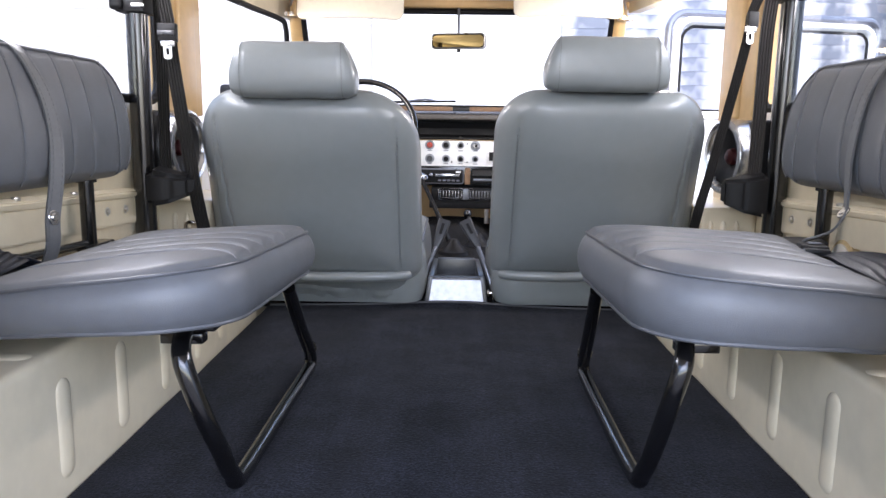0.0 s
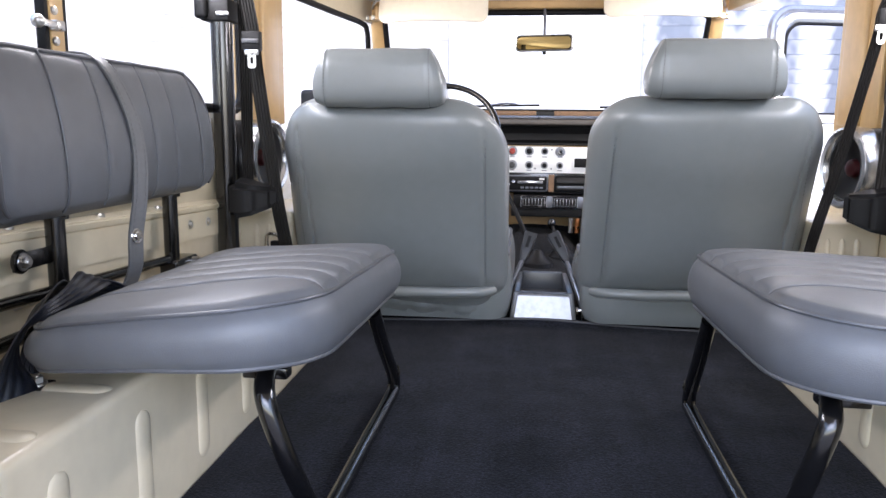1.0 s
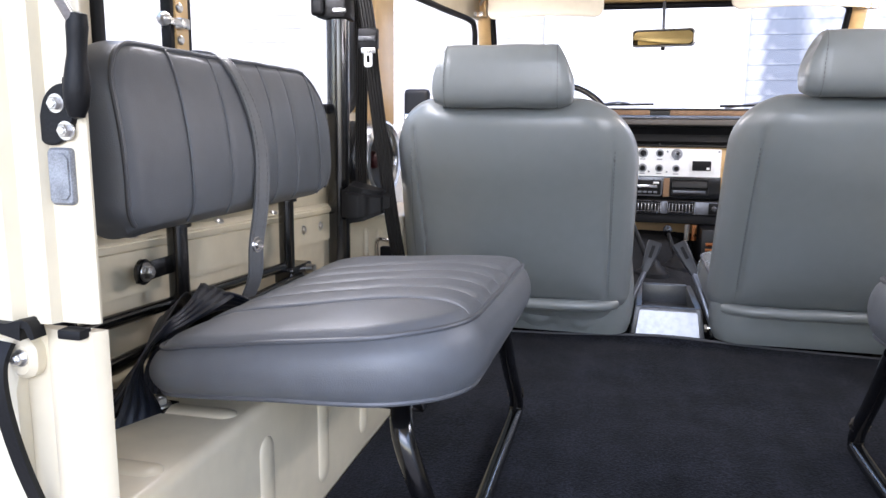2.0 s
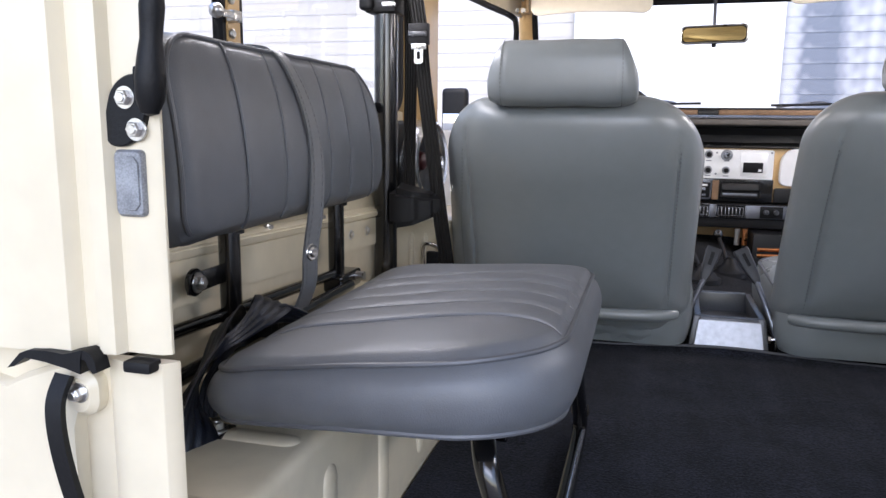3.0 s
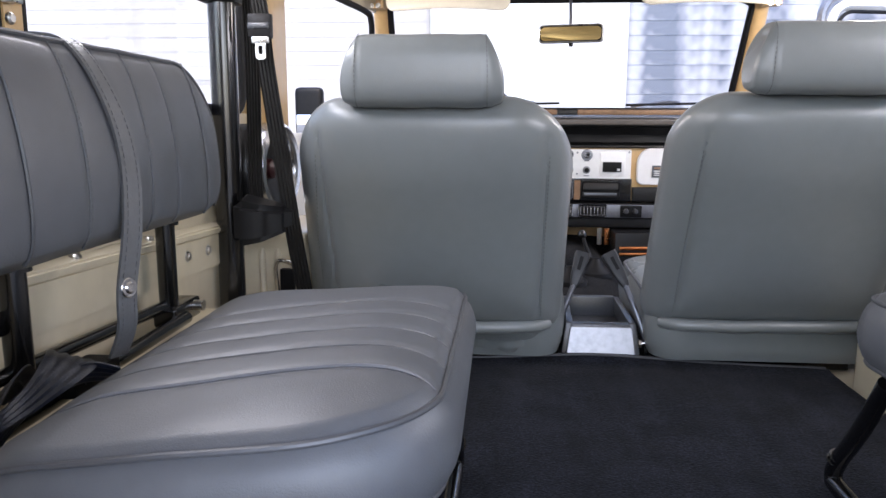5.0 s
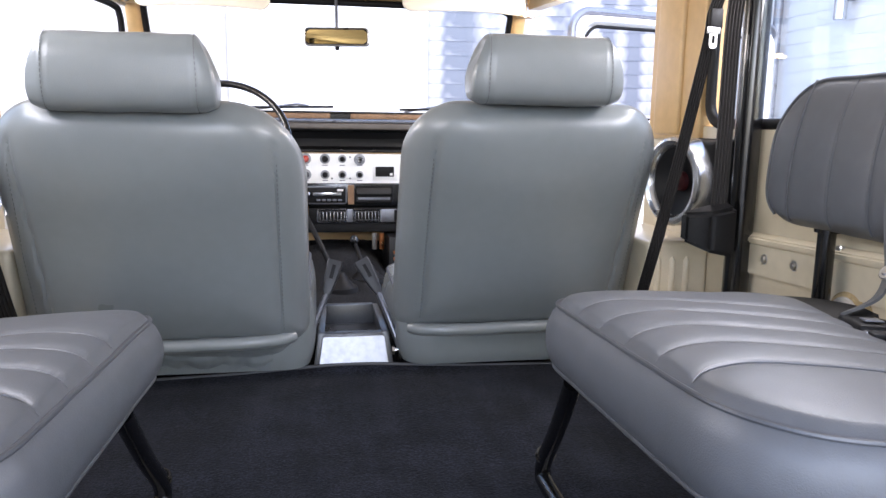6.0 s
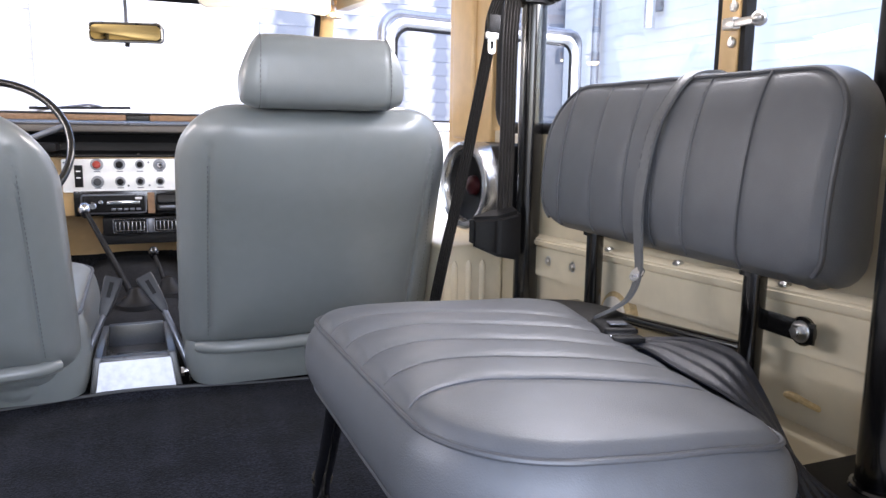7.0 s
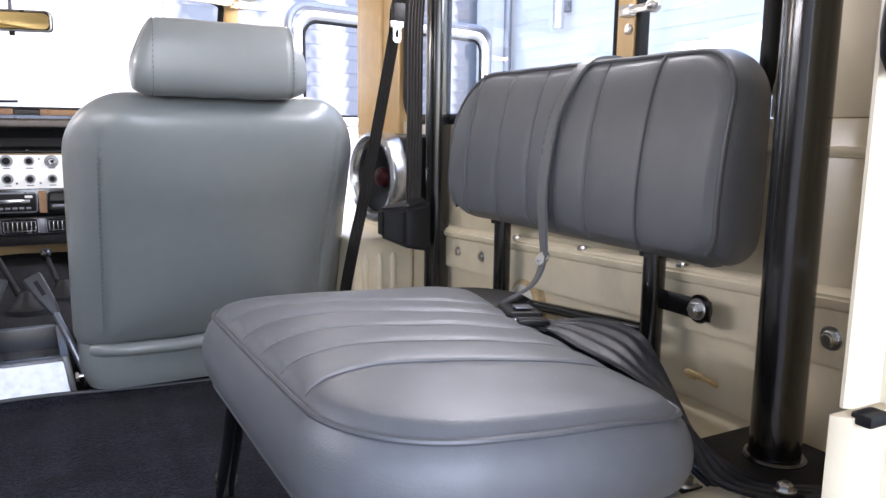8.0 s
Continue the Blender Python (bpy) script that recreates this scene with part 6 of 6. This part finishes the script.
# chrome catch on the driver's pillar foot
t = thing("grab_handle", (-0.66, 1.58, 0.2), "small chrome wire catch on the pillar foot", "handle")
bm = bmesh.new()
tube(bm, smooth_path([(-0.672, 1.595, 0.17), (-0.670, 1.575, 0.225), (-0.660, 1.570, 0.242), (-0.632, 1.570, 0.236), (-0.620, 1.575, 0.215), (-0.618, 1.597, 0.17)], 6), 0.0045, 10)
part("wire_loop", bm, CHROME, t)
bm = boxes(((-0.665, 1.585, 0.17), (-0.635, 1.603, 0.222), 0.004))
part("catch_body", bm, BLACKPLASTIC, t)
put(t)


# ---- rear lap belts lying by the jump seats ----
def webbing_sheet(bm, edge_a, edge_b, ribs=4, thick=0.0016):
    """Webbing that drapes between two edge lines, with woven ridges along it."""
    a, b = smooth_path(edge_a, 10), smooth_path(edge_b, 10)
    cols = ribs * 6
    rings = []
    for i in range(len(a)):
        p, q = a[i], b[i]
        t = a[min(i + 1, len(a) - 1)] + b[min(i + 1, len(a) - 1)] - a[max(i - 1, 0)] - b[max(i - 1, 0)]
        n = (q - p).cross(t).normalized()
        top = [p.lerp(q, j / cols) + n * (thick * 0.5 + 0.0009 * math.cos(2 * math.pi * j * ribs / cols)) for j in range(cols + 1)]
        bot = [p.lerp(q, j / cols) - n * (thick * 0.5 - 0.0009 * math.cos(2 * math.pi * j * ribs / cols)) for j in range(cols, -1, -1)]
        rings.append([bm.verts.new(v) for v in top + bot])
    m = len(rings[0])
    for r0, r1 in zip(rings, rings[1:]):
        for j in range(m):
            bm.faces.new((r0[j], r0[(j + 1) % m], r1[(j + 1) % m], r1[j]))
    bm.faces.new(rings[0][::-1])
    bm.faces.new(rings[-1])


def lap_belt(label, sheets, at, group="rear lap belts"):
    t = thing("lap_belt", at, label, "seat belt", group)
    for a, b in sheets:
        bm = bmesh.new()
        webbing_sheet(bm, a, b)
        part("webbing", bm, NAVYWEB, t, "navy ribbed webbing")
    return t


# driver's side: twisted over itself beside the cushion and hanging to the wheel arch
t = lap_belt("navy lap belt twisted over the rod beside the jump seat", [
    ([(-0.690, 0.86, 0.225), (-0.675, 0.82, 0.272), (-0.648, 0.785, 0.302), (-0.622, 0.742, 0.312), (-0.612, 0.70, 0.300), (-0.610, 0.655, 0.288), (-0.606, 0.610, 0.272), (-0.606, 0.583, 0.250), (-0.610, 0.570, 0.222), (-0.616, 0.560, 0.200)],
     [(-0.655, 0.86, 0.232), (-0.640, 0.83, 0.268), (-0.612, 0.80, 0.288), (-0.592, 0.765, 0.292), (-0.606, 0.700, 0.278), (-0.622, 0.665, 0.268), (-0.630, 0.640, 0.256), (-0.624, 0.628, 0.232), (-0.604, 0.620, 0.212), (-0.592, 0.612, 0.202)]),
    ([(-0.665, 0.80, 0.262), (-0.650, 0.765, 0.294), (-0.636, 0.725, 0.300), (-0.624, 0.68, 0.288), (-0.618, 0.64, 0.268), (-0.622, 0.615, 0.238), (-0.630, 0.60, 0.206)],
     [(-0.690, 0.77, 0.252), (-0.672, 0.735, 0.270), (-0.652, 0.690, 0.268), (-0.640, 0.650, 0.250), (-0.644, 0.615, 0.226), (-0.650, 0.590, 0.208), (-0.650, 0.570, 0.200)]),
    ([(-0.585, 0.80, 0.282), (-0.598, 0.765, 0.298), (-0.612, 0.72, 0.292), (-0.618, 0.68, 0.276), (-0.624, 0.64, 0.250), (-0.620, 0.62, 0.226)],
     [(-0.600, 0.82, 0.262), (-0.622, 0.79, 0.268), (-0.634, 0.74, 0.262), (-0.634, 0.69, 0.248), (-0.622, 0.655, 0.226), (-0.606, 0.635, 0.206)])], (-0.62, 0.60, 0.2))
bm = boxes(((-0.690, 0.83, 0.235), (-0.650, 0.92, 0.256), 0.005, 2))
part("buckle", bm, BLACKPLASTIC, t)
put(t)
# passenger side: from the buckle over the cushion's edge down to the wheel arch
t = lap_belt("navy lap belt with black and chrome buckle trailing behind the cushion", [
    ([(0.562, 0.862, 0.306), (0.590, 0.825, 0.314), (0.602, 0.785, 0.317), (0.604, 0.750, 0.311), (0.598, 0.715, 0.288), (0.588, 0.682, 0.266), (0.582, 0.655, 0.247), (0.594, 0.632, 0.230), (0.622, 0.612, 0.212), (0.662, 0.590, 0.208), (0.70, 0.568, 0.208)],
     [(0.538, 0.858, 0.304), (0.535, 0.815, 0.308), (0.533, 0.775, 0.305), (0.532, 0.735, 0.303), (0.534, 0.700, 0.300), (0.540, 0.668, 0.290), (0.550, 0.646, 0.277), (0.558, 0.640, 0.248), (0.576, 0.630, 0.214), (0.606, 0.596, 0.204), (0.650, 0.552, 0.203)]),
    ([(0.556, 0.845, 0.300), (0.580, 0.800, 0.305), (0.590, 0.760, 0.300), (0.590, 0.720, 0.280), (0.582, 0.685, 0.254), (0.580, 0.660, 0.232), (0.590, 0.638, 0.214), (0.612, 0.62, 0.205)],
     [(0.536, 0.842, 0.298), (0.536, 0.790, 0.298), (0.538, 0.750, 0.292), (0.540, 0.710, 0.282), (0.546, 0.680, 0.268), (0.556, 0.662, 0.246), (0.566, 0.650, 0.222), (0.584, 0.640, 0.203)])], (0.56, 0.72, 0.2))
turned = Matrix.Translation((0.556, 0.905, 0.306)) @ Matrix.Rotation(radians(-20), 4, "Z") @ Matrix.Rotation(radians(-4), 4, "X")
bm = boxes(((-0.020, -0.032, -0.008), (0.020, 0.036, 0.007), 0.004, 3))
bm.transform(turned)
b = part("buckle", bm, BLACKPLASTIC, t)
bm = boxes(((-0.010, -0.022, 0.0090), (0.010, -0.002, 0.0110), 0.001))
bm.transform(turned)
part("buckle_plate", bm, GUNMETAL, b, "grey metal plate")
bm = boxes(((-0.017, -0.048, -0.004), (0.017, -0.030, 0.003), 0.001))
bm.transform(turned)
part("tongue", bm, CHROME, t, "chrome belt tongue")
bm = boxes(((-0.017, -0.066, -0.004), (0.018, -0.046, 0.004), 0.003, 2))
bm.transform(turned)
part("tongue_grip", bm, BLACKPLASTIC, t)
put(t)
# black belt end running forward behind the passenger-side cushion
t = thing("lap_belt_end", (0.66, 1.15, 0.29), "black lap belt end and buckle lying behind the cushion", "seat belt", "rear lap belts")
bm = bmesh.new()
ribbon(bm, smooth_path([(0.570, 0.935, 0.306), (0.580, 0.99, 0.304), (0.575, 1.08, 0.292), (0.58, 1.20, 0.264), (0.61, 1.30, 0.225), (0.64, 1.36, 0.204)], 8), (1, 0.3, 0.2), 0.046, 0.003, 4)
part("webbing", bm, WEBBING, t)
put(t)


def belt_anchor(p):
    t = thing("belt_anchor", p, "zinc belt anchor bolt on the wheel arch under the cushion", "bolt", "belt anchors")
    bm = boxes(((p[0] - 0.012, p[1] - 0.012, WELL_Z), (p[0] + 0.012, p[1] + 0.018, WELL_Z + 0.004), 0.0015))
    part("anchor_plate", bm, BLACKPAINT, t)
    bm = bmesh.new()
    bolt_head(bm, (p[0], p[1], WELL_Z + 0.004), (0, 0, 1), 0.008, 0.008)
    part("anchor_bolt", bm, STEEL, t, "zinc bolt")
    return put(t)


belt_anchor((-0.606, 0.628, WELL_Z))
belt_anchor((0.572, 0.655, WELL_Z))

# foam pad on the passenger-side wall, tie-down loops
t = thing("foam_pad", (0.745, 1.12, 0.27), "yellowed round foam pad on the body side behind the seat", "foam pad")
bm = bmesh.new()
disc(bm, (0.756, 1.165, 0.242), (-1, 0, 0), 0.042, 0.018, 32, 0.004)
part("pad", bm, FOAM, t)
bm = bmesh.new()
disc(bm, (0.739, 1.165, 0.242), (-1, 0, 0), 0.033, 0.004, 32, 0.0015)
part("pad_face", bm, HEADLINER, t, "pale round face")
put(t)


def tie_loop(sx, y, z, label, mat):
    xw = 0.745 if sx < 0 else 0.755
    t = thing("tie_down_loop", (sx * xw, y, z), label, "loop", "tie-down loops")
    bm = bmesh.new()
    tube(bm, smooth_path([(sx * (xw + 0.001), y - 0.016, z - 0.010), (sx * (xw - 0.018), y - 0.012, z), (sx * (xw - 0.022), y, z + 0.004), (sx * (xw - 0.018), y + 0.014, z), (sx * (xw + 0.001), y + 0.016, z - 0.010)], 6), 0.0038, 8)
    part("wire", bm, mat, t)
    return put(t)


tie_loop(-1, 0.80, 0.258, "steel wire tie-down loop on the body side", STEEL)
tie_loop(-1, 1.12, 0.245, "steel wire tie-down loop on the body side", STEEL)
tie_loop(1, 0.80, 0.235, "yellowed wire tie-down loop on the body side", FOAM)
